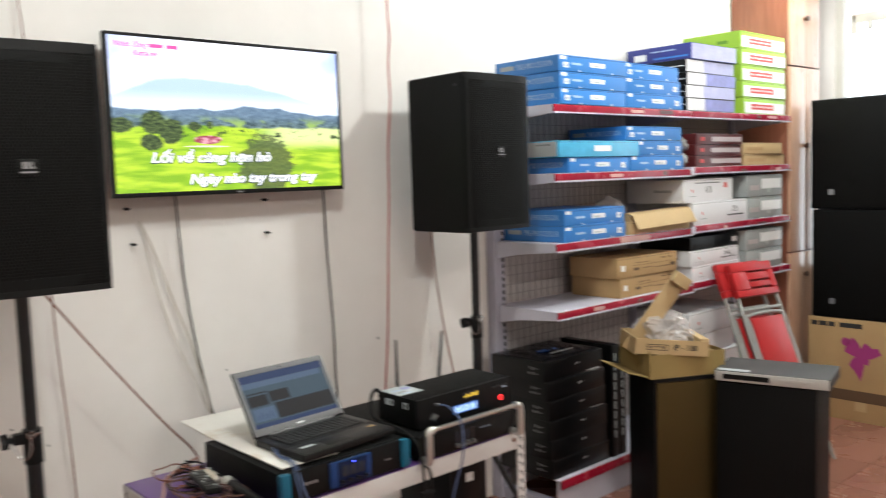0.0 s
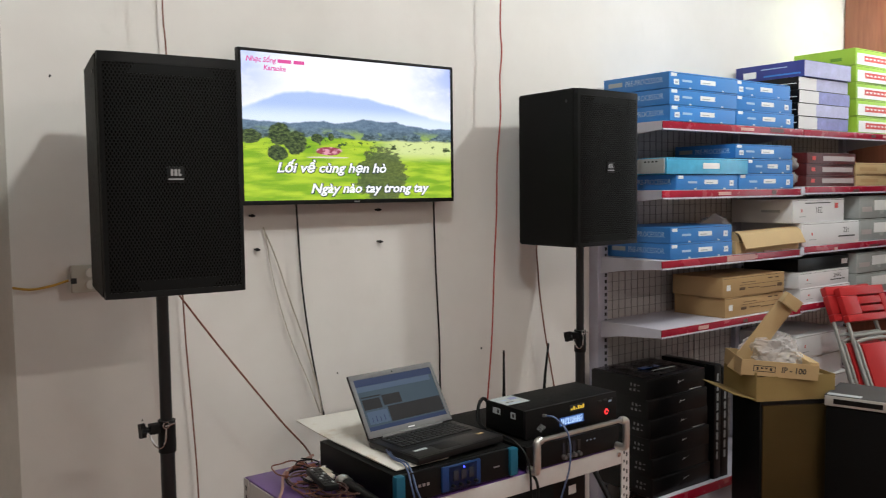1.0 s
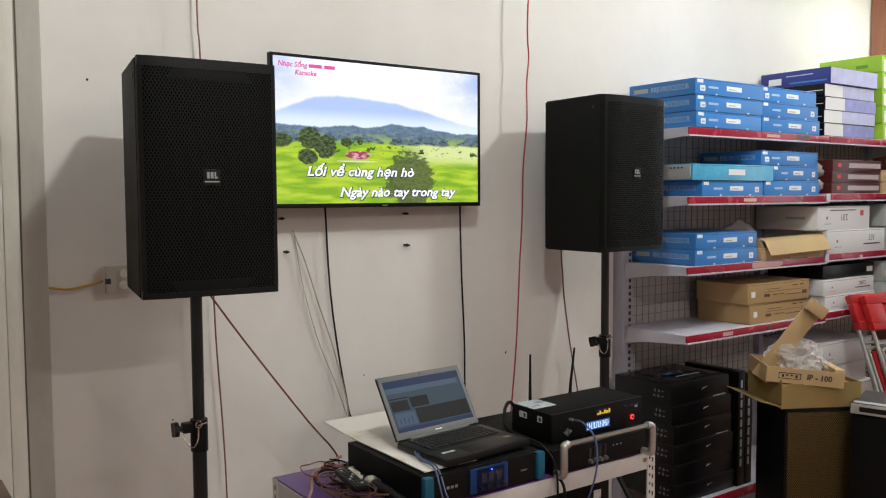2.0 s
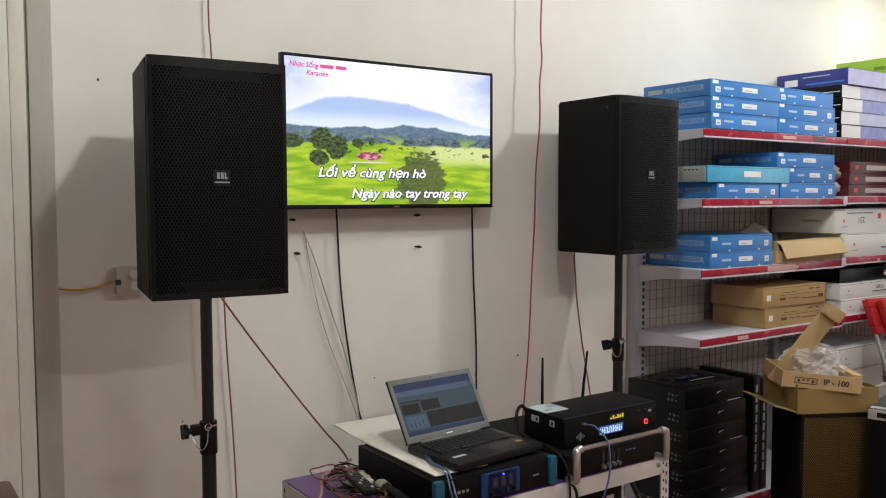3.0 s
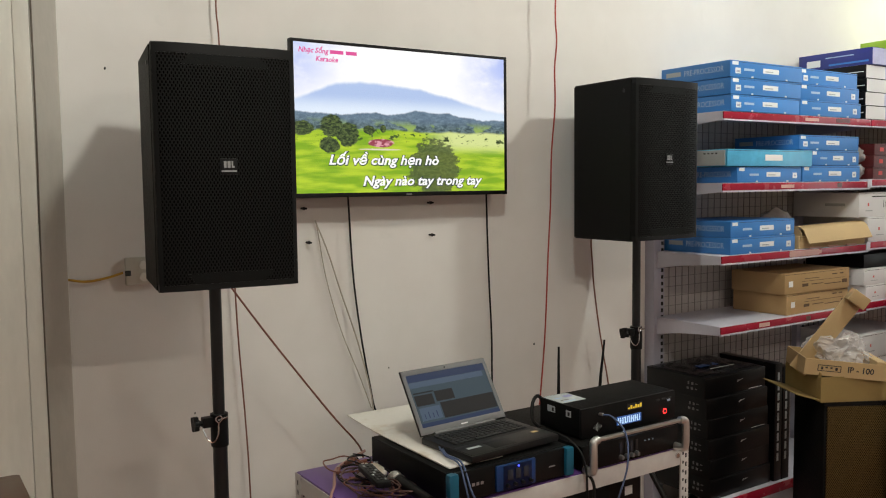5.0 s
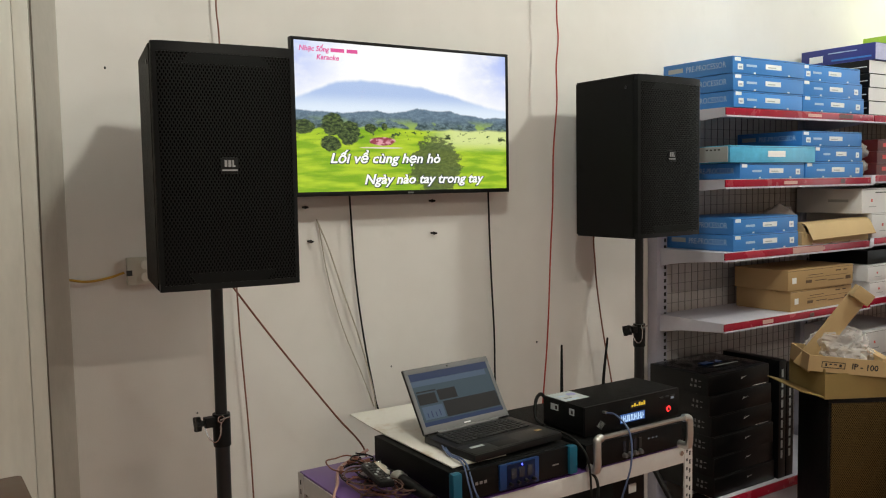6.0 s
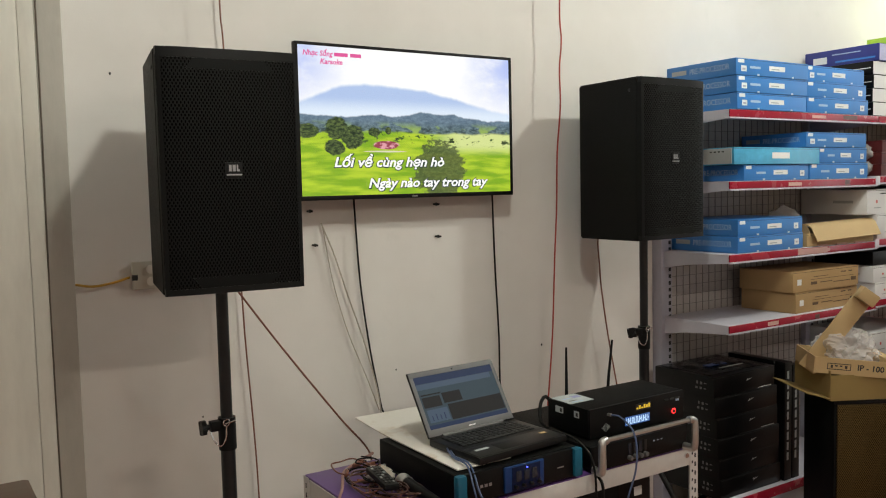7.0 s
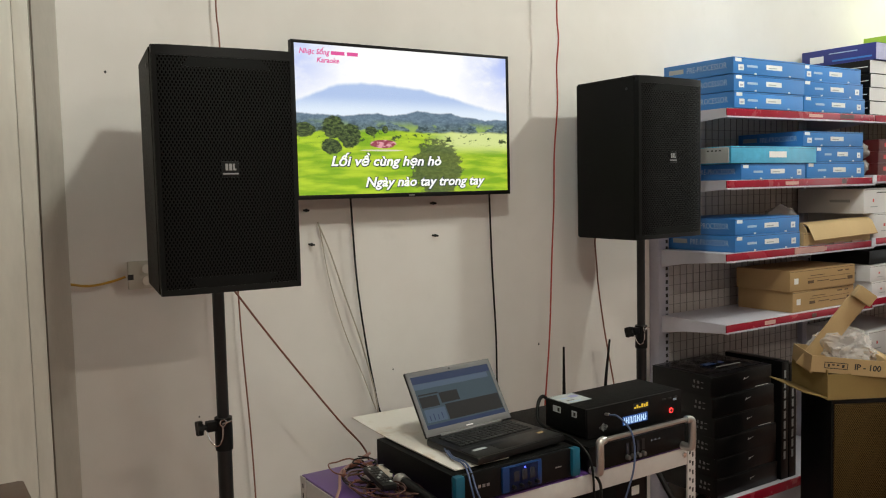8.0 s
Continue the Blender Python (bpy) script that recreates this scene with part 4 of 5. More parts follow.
# second shelf, second bay
for k in range(3):
    z = 1.651 + k * 0.062
    c, w, h = carton("maroon_box", 3.106 + 0.004 * k, 3.622, z, z + 0.062, M_MAROON, "flat maroon carton with a pale front label", "maroon cartons", -0.44, 0.36, (0, 0.5, -0.4)[k])
    patch(c, "pale_label", w * 0.32, w * 0.97, h * 0.28, h * 0.72, M_MAROON_LABEL)
    patch(c, "red_print", w * 0.10, w * 0.17, h * 0.34, h * 0.68, M_REDPRINT)
for k in range(2):
    z = 1.651 + k * 0.068
    c, w, h = carton("cream_box", 3.650 - 0.01 * k, 4.172 - 0.06 * k, z, z + 0.068, M_KRAFT_LIGHT, "plain pale cardboard carton on a shelf", "cream cartons", -0.435, 0.33, (0, -2.0)[k])
    patch(c, "print_bar", w * 0.1, w * 0.5, h * 0.3, h * 0.6, M_KRAFT)
for k in range(2):
    bm = bm_new()
    bmesh.ops.create_icosphere(bm, subdivisions=3, radius=1.0)
    for v in bm.verts:
        v.co *= 1 + 0.35 * noise.noise(v.co * 2.3 + Vector((k * 5, 0, 0)))
        v.co = Vector((3.046 + 0.040 * v.co.x, -0.36 + 0.06 * v.co.y, 1.6535 + 0.040 + k * 0.083 + 0.044 * max(v.co.z, -0.95)))
    solid("wrapped_part", bm, M_WRAP, "small part wrapped in clear plastic on a shelf", "plastic bag", "wrapped parts", sharp=170)

# third shelf
c, w, h = carton("open_carton", 2.486, 3.062, 1.313, 1.377, M_KRAFT_LIGHT, "opened pale cardboard carton with a curved lid", "", -0.43, 0.34, 0, "carton")
bm = bm_new()
prof = [(0.31, h + 0.012), (0.16, h + 0.040), (0.035, h + 0.052), (0.012, h + 0.048), (-0.004, h + 0.036), (-0.038, h - 0.030)]
a0 = [bm.verts.new((0.03, y, z - 0.006)) for y, z in prof]
a1 = [bm.verts.new((w + 0.005, y, z + 0.006)) for y, z in prof]
for i in range(len(prof) - 1):
    bm.faces.new((a0[i], a0[i + 1], a1[i + 1], a1[i]))
up = bmesh.ops.extrude_face_region(bm, geom=list(bm.faces))["geom"]
bmesh.ops.translate(bm, vec=(0, 0.0015, -0.004), verts=[v for v in up if isinstance(v, bmesh.types.BMVert)])
part("curved_lid", bm, M_KRAFT_LIGHT, c)
bm = bm_new()
rod(bm, (0.012, 0.045, h - 0.004), (0.016, 0.045, h - 0.004), 0.052, sides=24)
part("end_flap", bm, M_KRAFT_LIGHT, c)
for x in (0.08, 0.24, 0.40):
    patch(c, "torn_tape", x, x + 0.09, -0.006, 0.006, M_RED_WORN, out=0.006)
bm = bm_new()
bmesh.ops.create_icosphere(bm, subdivisions=3, radius=1.0)
for v in bm.verts:
    v.co *= 1 + 0.3 * noise.noise(v.co * 2.0)
    v.co = Vector((2.575 + 0.085 * v.co.x, -0.235 + 0.07 * v.co.y, 1.3785 + 0.062 + 0.068 * max(v.co.z, -0.90)))
solid("plastic_bag", bm, M_BAG, "crumpled clear plastic bag on an opened carton", "plastic bag", sharp=170)


def white_box(x0, x1, z0, z1, code, front=FRONT, depth=0.38, turn=0.0):
    c, w, h = carton("white_box", x0, x1, z0, z1, M_WHITE, "long white printed carton with dark lettering", "white cartons", front, depth, turn)
    if code:
        lettering(code, h * 0.36, M_INK, c, pose(w * 0.76, -0.0008, h * 0.60), 0.0002)
        patch(c, "print_line", w * 0.62, w * 0.92, h * 0.30, h * 0.36, M_INK)
    patch(c, "red_emblem", w * 0.155, w * 0.178, h * 0.45, h * 0.57, M_REDPRINT)
    patch(c, "print_line", w * 0.12, w * 0.24, h * 0.24, h * 0.28, M_GREYCARD)
    side_patch(c, "side_print", depth * 0.2, depth * 0.5, h * 0.45, h * 0.56, M_GREYCARD)
    return c


white_box(3.075, 3.685, 1.323, 1.450, "231")
c = white_box(2.998, 3.530, 1.451, 1.582, "", -0.43)
lettering("231", 0.05, M_INK, c, pose(0.26, -0.0008, 0.070, 0, 180, 0), 0.0002)
patch(c, "print_line", 0.12, 0.38, 0.105, 0.110, M_INK)
patch(c, "red_print", 0.43, 0.465, 0.075, 0.105, M_REDPRINT)
for k in range(2):
    white_box(3.085 - 0.02 * k, 3.610, 1.003 + k * 0.086, 1.089 + k * 0.086, "266XL" if k else "", -0.43, 0.38, 0.8 * k)
for k in range(5):
    white_box(3.07 + 0.02 * (k % 2), 3.58 + 0.03 * (k % 3), 0.181 + k * 0.128, 0.308 + k * 0.128, "", -0.42, 0.36, (0, 1.5, -1, 2, 0)[k])


def plastic_case(x0, x1, z0, z1):
    c, w, h = carton("plastic_case", x0, x1, z0, z1, M_PLASTICBOX, "grey plastic equipment case with white labels", "grey plastic cases", -0.435, 0.34, bevel=0.008)
    patch(c, "white_label", w * 0.38, w * 0.95, h * 0.35, h * 0.80, M_LABEL)
    patch(c, "pink_label", w * 0.06, w * 0.32, h * 0.30, h * 0.52, M_MAROON_LABEL)
    return c


for z0, z1 in ((1.323, 1.455), (1.456, 1.592), (1.003, 1.130), (1.131, 1.255)):
    plastic_case(3.70 if z0 > 1.2 else 3.68, 4.150, z0, z1)
c, w, h = carton("black_carton", 3.11, 3.65, 1.176, 1.250, M_BLACKCARD, "flat black carton on white cartons", "black cartons", -0.40, 0.34)
patch(c, "white_label", w * 0.85, w * 0.97, h * 0.3, h * 0.7, M_LABEL)

# fourth shelf: brown cartons
for k in range(2):
    z = 0.991 + k * 0.103
    c, w, h = carton("brown_box", 2.408 - 0.022 * k, 2.940 - 0.014 * k, z, z + 0.103, M_KRAFT, "flat brown cardboard carton with dark print", "brown cartons", -0.425, 0.31, (1.0, -0.5)[k])
    patch(c, "white_mark", w * 0.06, w * 0.12, h * 0.34, h * 0.62, M_LABEL)
    for a, b, z0, z1 in ((0.26, 0.35, 0.30, 0.44), (0.40, 0.58, 0.36, 0.40), (0.60, 0.86, 0.30, 0.34), (0.88, 0.96, 0.28, 0.46), (0.26, 0.92, 0.54, 0.56), (0.30, 0.52, 0.66, 0.69), (0.72, 0.80, 0.74, 0.80), (0.84, 0.90, 0.74, 0.80)):
        patch(c, "print_bar", w * a, w * b, h * z0, h * z1, M_BROWNINK)

# base shelf: black cartons
for k in range(6):
    z = 0.181 + k * 0.0965
    dx = (0.0, -0.006, -0.018, -0.022, -0.036, -0.046)[k]
    c, w, h = carton("black_box", 1.868 + dx, 2.312 + dx, z, z + 0.0965, M_BLACKCARD, "glossy black printed carton in a stack on the base shelf", "black cartons", -0.415, 0.345, (0, 0.6, -0.5, 0.4, -0.3, 0.5)[k])
    bm = bm_new()
    for pts in (((0.520, 0.535), (0.529, 0.505), (0.540, 0.635), (0.535, 0.635), (0.528, 0.55)), ((0.537, 0.555), (0.58, 0.585), (0.58, 0.605), (0.539, 0.585)), ((0.584, 0.595), (0.608, 0.612), (0.608, 0.626), (0.584, 0.612))):
        bm.faces.new([bm.verts.new((w * a, -0.0009, h * b)) for a, b in pts])
    part("script_mark", bm, M_LABEL, c, "small white slanting script mark")
    if k in (3, 5):
        patch(c, "silver_edge", w * 0.72, w * 0.94, h * 0.04, h * 0.07, M_LABEL)
    for j in range(3):
        side_patch(c, "icon", 0.040 + j * 0.024, 0.054 + j * 0.024 - (0.0, 0.003, 0.006)[j], h * (0.63, 0.57, 0.57)[j], h * (0.67, 0.70, 0.72)[j], M_ICON)
        side_patch(c, "icon", 0.042 + j * 0.024, 0.054 + j * 0.024, h * (0.36, 0.33, 0.33)[j], h * (0.41, 0.45, 0.44)[j], M_ICON)
bm = bm_new()
cols = []
for a in range(31):
    col = []
    for b in range(23):
        x, y = 1.835 + 0.415 * a / 30, -0.385 + 0.30 * b / 22
        q = Vector((x * 7, y * 7, 0.3))
        crease = 0.5 - abs(noise.noise(q + 0.6 * noise.noise_vector(q * 1.7)))
        edge = min(1.0, 4 * min(a / 30, 1 - a / 30, b / 22, 1 - b / 22))
        col.append(bm.verts.new((x + 0.012 * noise.noise(q * 0.9), y + 0.012 * noise.noise(q * 1.1), 0.7615 + edge * (0.006 + 0.040 * max(0.0, crease) ** 2 + 0.006 * noise.noise(q * 4)))))
    cols.append(col)
for a, b in zip(cols, cols[1:]):
    for k in range(22):
        bm.faces.new((a[k], b[k], b[k + 1], a[k + 1]))
up = bmesh.ops.extrude_face_region(bm, geom=list(bm.faces))["geom"]
bmesh.ops.translate(bm, vec=(0, 0, 0.0015), verts=[v for v in up if isinstance(v, bmesh.types.BMVert)])
film = solid("wrapped_leaflet", bm, M_FILM, "black leaflet in crinkled film lying on black cartons", "leaflet", "black cartons", sharp=60)
part("blue_print", cuboid(1.93, 2.06, -0.30, -0.265, 0.776, 0.779), M_BLUE_TRIM, film)
part("white_print", cuboid(1.95, 2.12, -0.345, -0.339, 0.774, 0.777), M_GREYCARD, film)
for k in range(2):
    c, w, h = carton("standing_box", 2.325 + 0.062 * k, 2.382 + 0.062 * k, 0.181, 0.765 - 0.02 * k, M_BLACKCARD, "slim black carton standing on end with white lettering", "black cartons", -0.425, 0.33)
    for j in range(9):
        patch(c, "print_bar", 0.02, 0.034, 0.10 + 0.05 * j, 0.138 + 0.05 * j, M_GREYCARD)

# ---- equipment table ----
TX0, TX1, TY0, TY1, TZ = -0.130, 1.135, -0.900, -0.340, 0.697
tb = thing("equipment_table", pose(0, 0, 0), "white slotted-steel table with a purple laminate top", "table")
part("tabletop", cuboid(TX0, TX1 - 0.004, TY0 + 0.004, TY1, TZ - 0.018, TZ + 0.003, bevel=0.002), M_PURPLE, tb, "purple laminate board")
part("front_beam", cuboid(TX0, TX1 - 0.004, TY0 - 0.002, TY0 + 0.002, TZ - 0.060, TZ + 0.001, bevel=0.001), M_STEEL_WHITE, tb)
part("rear_beam", cuboid(TX0, TX1, TY1, TY1 + 0.003, TZ - 0.06, TZ - 0.004), M_STEEL_WHITE, tb)
for x in (TX0 - 0.003, TX1 - 0.001):
    part("side_beam", cuboid(x, x + 0.003, TY0 + 0.04, TY1 - 0.04, TZ - 0.06, TZ - 0.004), M_STEEL_WHITE, tb)
for x, y, sx, sy in ((TX0, TY0, 1, 1), (TX1, TY0, -1, 1), (TX0, TY1, 1, -1), (TX1, TY1, -1, -1)):
    bm = bm_new()
    o = -0.004
    xa, ya = x + sx * o, y + sy * o
    block(bm, min(xa, xa + sx * 0.04), max(xa, xa + sx * 0.04), min(ya, ya + sy * 0.002), max(ya, ya + sy * 0.002), 0, TZ + 0.001)
    block(bm, min(xa, xa + sx * 0.002), max(xa, xa + sx * 0.002), min(ya + sy * 0.002, ya + sy * 0.04), max(ya + sy * 0.002, ya + sy * 0.04), 0, TZ + 0.001)
    leg = part("leg", bm, M_STEEL_WHITE, tb, "white slotted angle leg")
    bm = bm_new()
    for k in range(21):
        z = 0.02 + k * 0.032
        yy = ya - sy * 0.0006
        block(bm, xa + sx * 0.014 - 0.0035, xa + sx * 0.014 + 0.0035, min(yy, yy + sy * 0.003), max(yy, yy + sy * 0.003), z, z + 0.016)
        block(bm, xa + sx * 0.029 - 0.0035, xa + sx * 0.029 + 0.0035, min(yy, yy + sy * 0.003), max(yy, yy + sy * 0.003), z + 0.012, z + 0.022)
        xx = xa - sx * 0.0006
        block(bm, min(xx, xx + sx * 0.003), max(xx, xx + sx * 0.003), ya + sy * 0.02 - 0.0035, ya + sy * 0.02 + 0.0035, z, z + 0.016)
    part("slots", bm, M_SLOT, leg)
part("bolt_head", rod(bm_new(), (TX1 - 0.055, TY0 - 0.002, TZ - 0.022), (TX1 - 0.055, TY0 - 0.008, TZ - 0.022), 0.009, sides=12), M_CHROME, tb)
part("lower_shelf", cuboid(TX0 + 0.005, TX1 - 0.01, TY0 + 0.01, TY1 - 0.01, 0.16, 0.178), M_STEEL_WHITE, tb)


def feet(parent, w, d, h=0.008):
    for x in (0.05, w - 0.05):
        for y in (0.05, d - 0.05):
            part("rubber_foot", rod(bm_new(), (x, y, 0), (x, y, h), 0.014, sides=12), M_BLACK, parent)


# amplifier with blue trim
am = thing("power_amplifier", pose(0.100, -0.898, TZ + 0.003), "black power amplifier with a blue front panel and lit lamp", "amplifier")
W, D, Ht = 0.483, 0.465, 0.100
feet(am, W, D)
part("case", cuboid(0.004, W - 0.004, 0.012, D, 0.008, Ht, bevel=0.002), M_CABINET_BLACK, am)
part("front_panel", cuboid(0.03, W - 0.03, -0.004, 0.012, 0.009, Ht - 0.001, bevel=0.003), M_BLACK, am)
for x0, x1 in ((0.0, 0.034), (W - 0.034, W)):
    bm = bm_new()
    block(bm, x0, x1, -0.016, 0.012, 0.008, Ht + 0.001, 0.009)
    part("teal_corner", bm, M_TEAL, am, "teal plastic corner")
pan = part("blue_panel", cuboid(0.172, 0.325, -0.012, -0.002, 0.014, Ht - 0.006, bevel=0.004), M_BLUE_TRIM, am, "blue raised centre panel")
part("panel_inset", cuboid(0.198, 0.308, -0.0135, -0.011, 0.015, Ht - 0.010, bevel=0.001), M_PANEL_BLUE, pan, "dark blue inset")
for k in range(3):
    part("meter", cuboid(0.213 + k * 0.031, 0.233 + k * 0.031, -0.0155, -0.013, 0.044, 0.076, bevel=0.001), surface("smoked_window", (0.03, 0.035, 0.05), 0.2, bump=0) if k == 0 else bpy.data.materials["smoked_window"], pan)
for k in range(4):
    part("control_knob", rod(bm_new(), (0.210 + k * 0.030, -0.013, 0.030), (0.210 + k * 0.030, -0.026, 0.030), 0.006, 0.005, 12), M_POLE, pan)
part("power_lamp", rod(bm_new(), (0.255, -0.012, 0.083), (0.255, -0.0165, 0.083), 0.0026, sides=12), M_LED_BLUE, pan, "blue power lamp")
bm = bm_new()
for k in range(3):
    block(bm, 0.086 + k * 0.016, 0.096 + k * 0.016, -0.0052, -0.0038, 0.049, 0.058)
part("emblem", bm, M_BADGE, am, "silver emblem of plain bars")
part("badge", cuboid(0.385, 0.41, -0.0052, -0.0038, 0.048, 0.052), M_BADGE, am)

# amplifier with aluminium handles
am = thing("rack_amplifier", pose(0.624, -0.906, TZ + 0.003) @ Matrix.Diagonal((0.955, 1, 1, 1)), "black rack amplifier with bright aluminium front handles", "amplifier")
feet(am, 0.475, 0.45)
part("case", cuboid(0.006, 0.469, 0.006, 0.50, 0.008, 0.086, bevel=0.002), M_CABINET_BLACK, am)
part("front_panel", cuboid(0.0, 0.475, 0.0, 0.006, 0.006, 0.088, bevel=0.001), M_BLACK, am)
bm = bm_new()
hose(bm, [(0.012, 0.0, 0.014), (0.010, -0.034, 0.014), (0.010, -0.042, 0.030), (0.010, -0.042, 0.098), (0.014, -0.040, 0.114), (0.034, -0.038, 0.118)], 0.0135, 12, 6)
part("handle", bm, M_ALU, am, "bright aluminium handle")
bm = bm_new()
hose(bm, [(0.463, 0.0, 0.014), (0.466, -0.034, 0.014), (0.468, -0.042, 0.030), (0.468, -0.042, 0.098), (0.463, -0.040, 0.114), (0.440, -0.038, 0.118)], 0.0135, 12, 6)
part("handle", bm, M_ALU, am, "bright aluminium handle")
part("handle_rail", cuboid(0.030, 0.445, -0.046, -0.030, 0.111, 0.124, bevel=0.005), M_ALU, am, "bright aluminium rail joining the handles")
for k in range(4):
    part("meter", cuboid(0.175 + k * 0.026, 0.188 + k * 0.026, -0.002, 0.001, 0.036, 0.072), M_KEY if k % 2 else bpy.data.materials["smoked_window"], am)
    bm = bm_new()
    rod(bm, (0.180 + k * 0.026, 0.0, 0.024), (0.180 + k * 0.026, -0.014, 0.024), 0.009, 0.007, 14)
    part("control_knob", bm, M_BEZEL, am, "dark grey control knob")
for x in (0.30, 0.32, 0.34):
    part("lamp_dot", cuboid(x, x + 0.006, -0.001, 0.001, 0.058, 0.062), M_LABEL_GREY, am)

# receiver with two aerials, on the rack amplifier
rc = thing("wireless_receiver", pose(0.677, -0.838, TZ + 0.003 + 0.086, 0, 0, 0.6), "black receiver with lit displays and two short aerials", "receiver")
W, D, Ht = 0.462, 0.205, 0.104
feet(rc, W, D, 0.006)
part("case", cuboid(0.0, W, 0.004, D, 0.006, Ht, bevel=0.002), M_CABINET_BLACK, rc)
part("front_panel", cuboid(0.0, W, -0.006, 0.004, 0.004, Ht, bevel=0.001), M_BLACK, rc)
lcd = part("display", cuboid(0.165, 0.285, -0.0075, -0.0055, 0.022, 0.052), M_LCD_BLUE, rc, "lit blue display")
bm = bm_new()
rng = random.Random(4)
x = 0.170
while x < 0.278:
    w = rng.uniform(0.004, 0.009)
    block(bm, x, x + w * 0.5, -0.0085, -0.0075, 0.026, 0.048)
    block(bm, x, x + w, -0.0085, -0.0075, *rng.choice(((0.026, 0.030), (0.035, 0.039), (0.044, 0.048))))
    x += w + 0.003
part("display_bars", bm, M_LCD_TEXT, lcd)
amb = part("display", cuboid(0.215, 0.290, -0.0075, -0.0055, 0.066, 0.090), M_KEY, rc)
bm = bm_new()
for k in range(6):
    block(bm, 0.219 + k * 0.0118, 0.227 + k * 0.0118, -0.0085, -0.0075, 0.072, 0.072 + (0.006, 0.012, 0.005, 0.013, 0.010, 0.014)[k])
part("display_bars", bm, M_LCD_AMBER, amb, "amber display bars")
bm = bm_new()
hose(bm, [(0.407 + 0.0085 * math.cos(a), -0.008, 0.036 + 0.0085 * math.sin(a)) for a in (i * 2 * math.pi / 12 for i in range(13))], 0.0013, 8, 3)
part("power_ring", bm, M_LED_RED, rc, "glowing red ring round the power button")
part("power_button", rod(bm_new(), (0.407, -0.004, 0.036), (0.407, -0.010, 0.036), 0.0065), M_KEY, rc)
for k in range(3):
    part("button", cuboid(0.36 + k * 0.03, 0.38 + k * 0.03, -0.009, -0.005, 0.078, 0.084, bevel=0.001), M_KEY, rc)
part("print_bar", cuboid(0.42, 0.436, -0.007, -0.0055, 0.070, 0.078), M_LABEL_GREY, rc)
part("jack", rod(bm_new(), (0.083, -0.004, 0.077), (0.083, -0.022, 0.079), 0.005, sides=12), M_ALU, rc)
bm = bm_new()
for k in range(7):
    hgt = (0.006, 0.014, 0.022, 0.030, 0.020, 0.013, 0.006)[k]
    block(bm, 0.055 + k * 0.006, 0.0565 + k * 0.006, -0.0072, -0.0055, 0.034 - hgt / 2, 0.034 + hgt / 2)
part("wave_emblem", bm, M_GREYCARD, rc)
for x, lean in ((0.098, 0.001), (0.302, 0.026)):
    a = part("aerial", rod(bm_new(), (x, D + 0.012, 0.075), (x + lean * 0.3, D + 0.012, 0.15), 0.0065, 0.0055, 12), M_BLACK, rc, "short black rod aerial")
    part("aerial_tip", rod(bm_new(), (x + lean * 0.3, D + 0.012, 0.15), (x + lean, D + 0.012, 0.272), 0.0055, 0.0038, 12), M_BLACK, a)
    part("aerial_base", cuboid(x - 0.008, x + 0.008, D, D + 0.020, 0.066, 0.082, bevel=0.002), M_BLACK, a)
for y0, y1 in ((0.045, 0.070), (0.125, 0.165)):
    st = part("sticker", cuboid(-0.0008, 0.001, y0, y1, 0.066, 0.088), M_STICKER, rc, "white printed sticker")
    part("sticker_print", cuboid(-0.0014, -0.0006, y0 + 0.006, y0 + 0.016, 0.070, 0.083), M_INK, st)
sheet = solid("paper_slip", cuboid(0.682, 0.790, -0.745, -0.640, TZ + 0.1935, TZ + 0.1945), M_STICKER, "printed paper slip lying on the receiver", "paper")
for x0, x1, y0, y1, ink in ((0.700, 0.752, -0.735, -0.728, M_LABEL_GREY), (0.700, 0.735, -0.718, -0.712, M_ICON), (0.745, 0.780, -0.690, -0.665, M_PURPLE_CARD), (0.700, 0.730, -0.690, -0.680, M_LABEL_GREY)):
    part("print_patch", cuboid(x0, x1, y0, y1, TZ + 0.1944, TZ + 0.1950), ink, sheet)

# foam board under the laptop
bm = bm_new()
nx, ny = 8, 14
grid = {}
for i in range(nx + 1):
    for j in range(ny + 1):
        s, t = i / nx, j / ny
        x, y = 0.128 + (0.20 + 0.15 * t) * s + 0.002 * t, -0.868 + 0.665 * t
        lift = 0.05 * max(0, t - 0.62) ** 1.5 * (1 - 0.3 * s)
        grid[i, j] = bm.verts.new((x, y, TZ + 0.1070 + lift))
for i in range(nx):
    for j in range(ny):
        bm.faces.new((grid[i, j], grid[i + 1, j], grid[i + 1, j + 1], grid[i, j + 1]))
up = bmesh.ops.extrude_face_region(bm, geom=list(bm.faces))["geom"]
bmesh.ops.translate(bm, vec=(0, 0, 0.004), verts=[v for v in up if isinstance(v, bmesh.types.BMVert)])
solid("foam_board", bm, M_FOAM, "thin white foam board lying under the laptop", "board")

# ---- laptop ----
LZ = TZ + 0.1125
lp = thing("laptop", pose(0.362, -0.620, LZ, 0, 0, 4.0), "open dark laptop with a silver screen frame", "laptop")
LW, LD = 0.366, 0.255
base = part("base", cuboid(-LW / 2, LW / 2, -LD, 0.004, 0.0, 0.024, bevel=0.007), M_LAPTOP, lp)
part("palm_rest", cuboid(-LW / 2 + 0.006, LW / 2 - 0.006, -LD + 0.006, -LD + 0.098, 0.0235, 0.0248, bevel=0.0006), M_LAPTOP, base)
part("touchpad", cuboid(-0.075, 0.015, -LD + 0.018, -LD + 0.078, 0.0248, 0.0254, bevel=0.0004), M_BLACK, base)
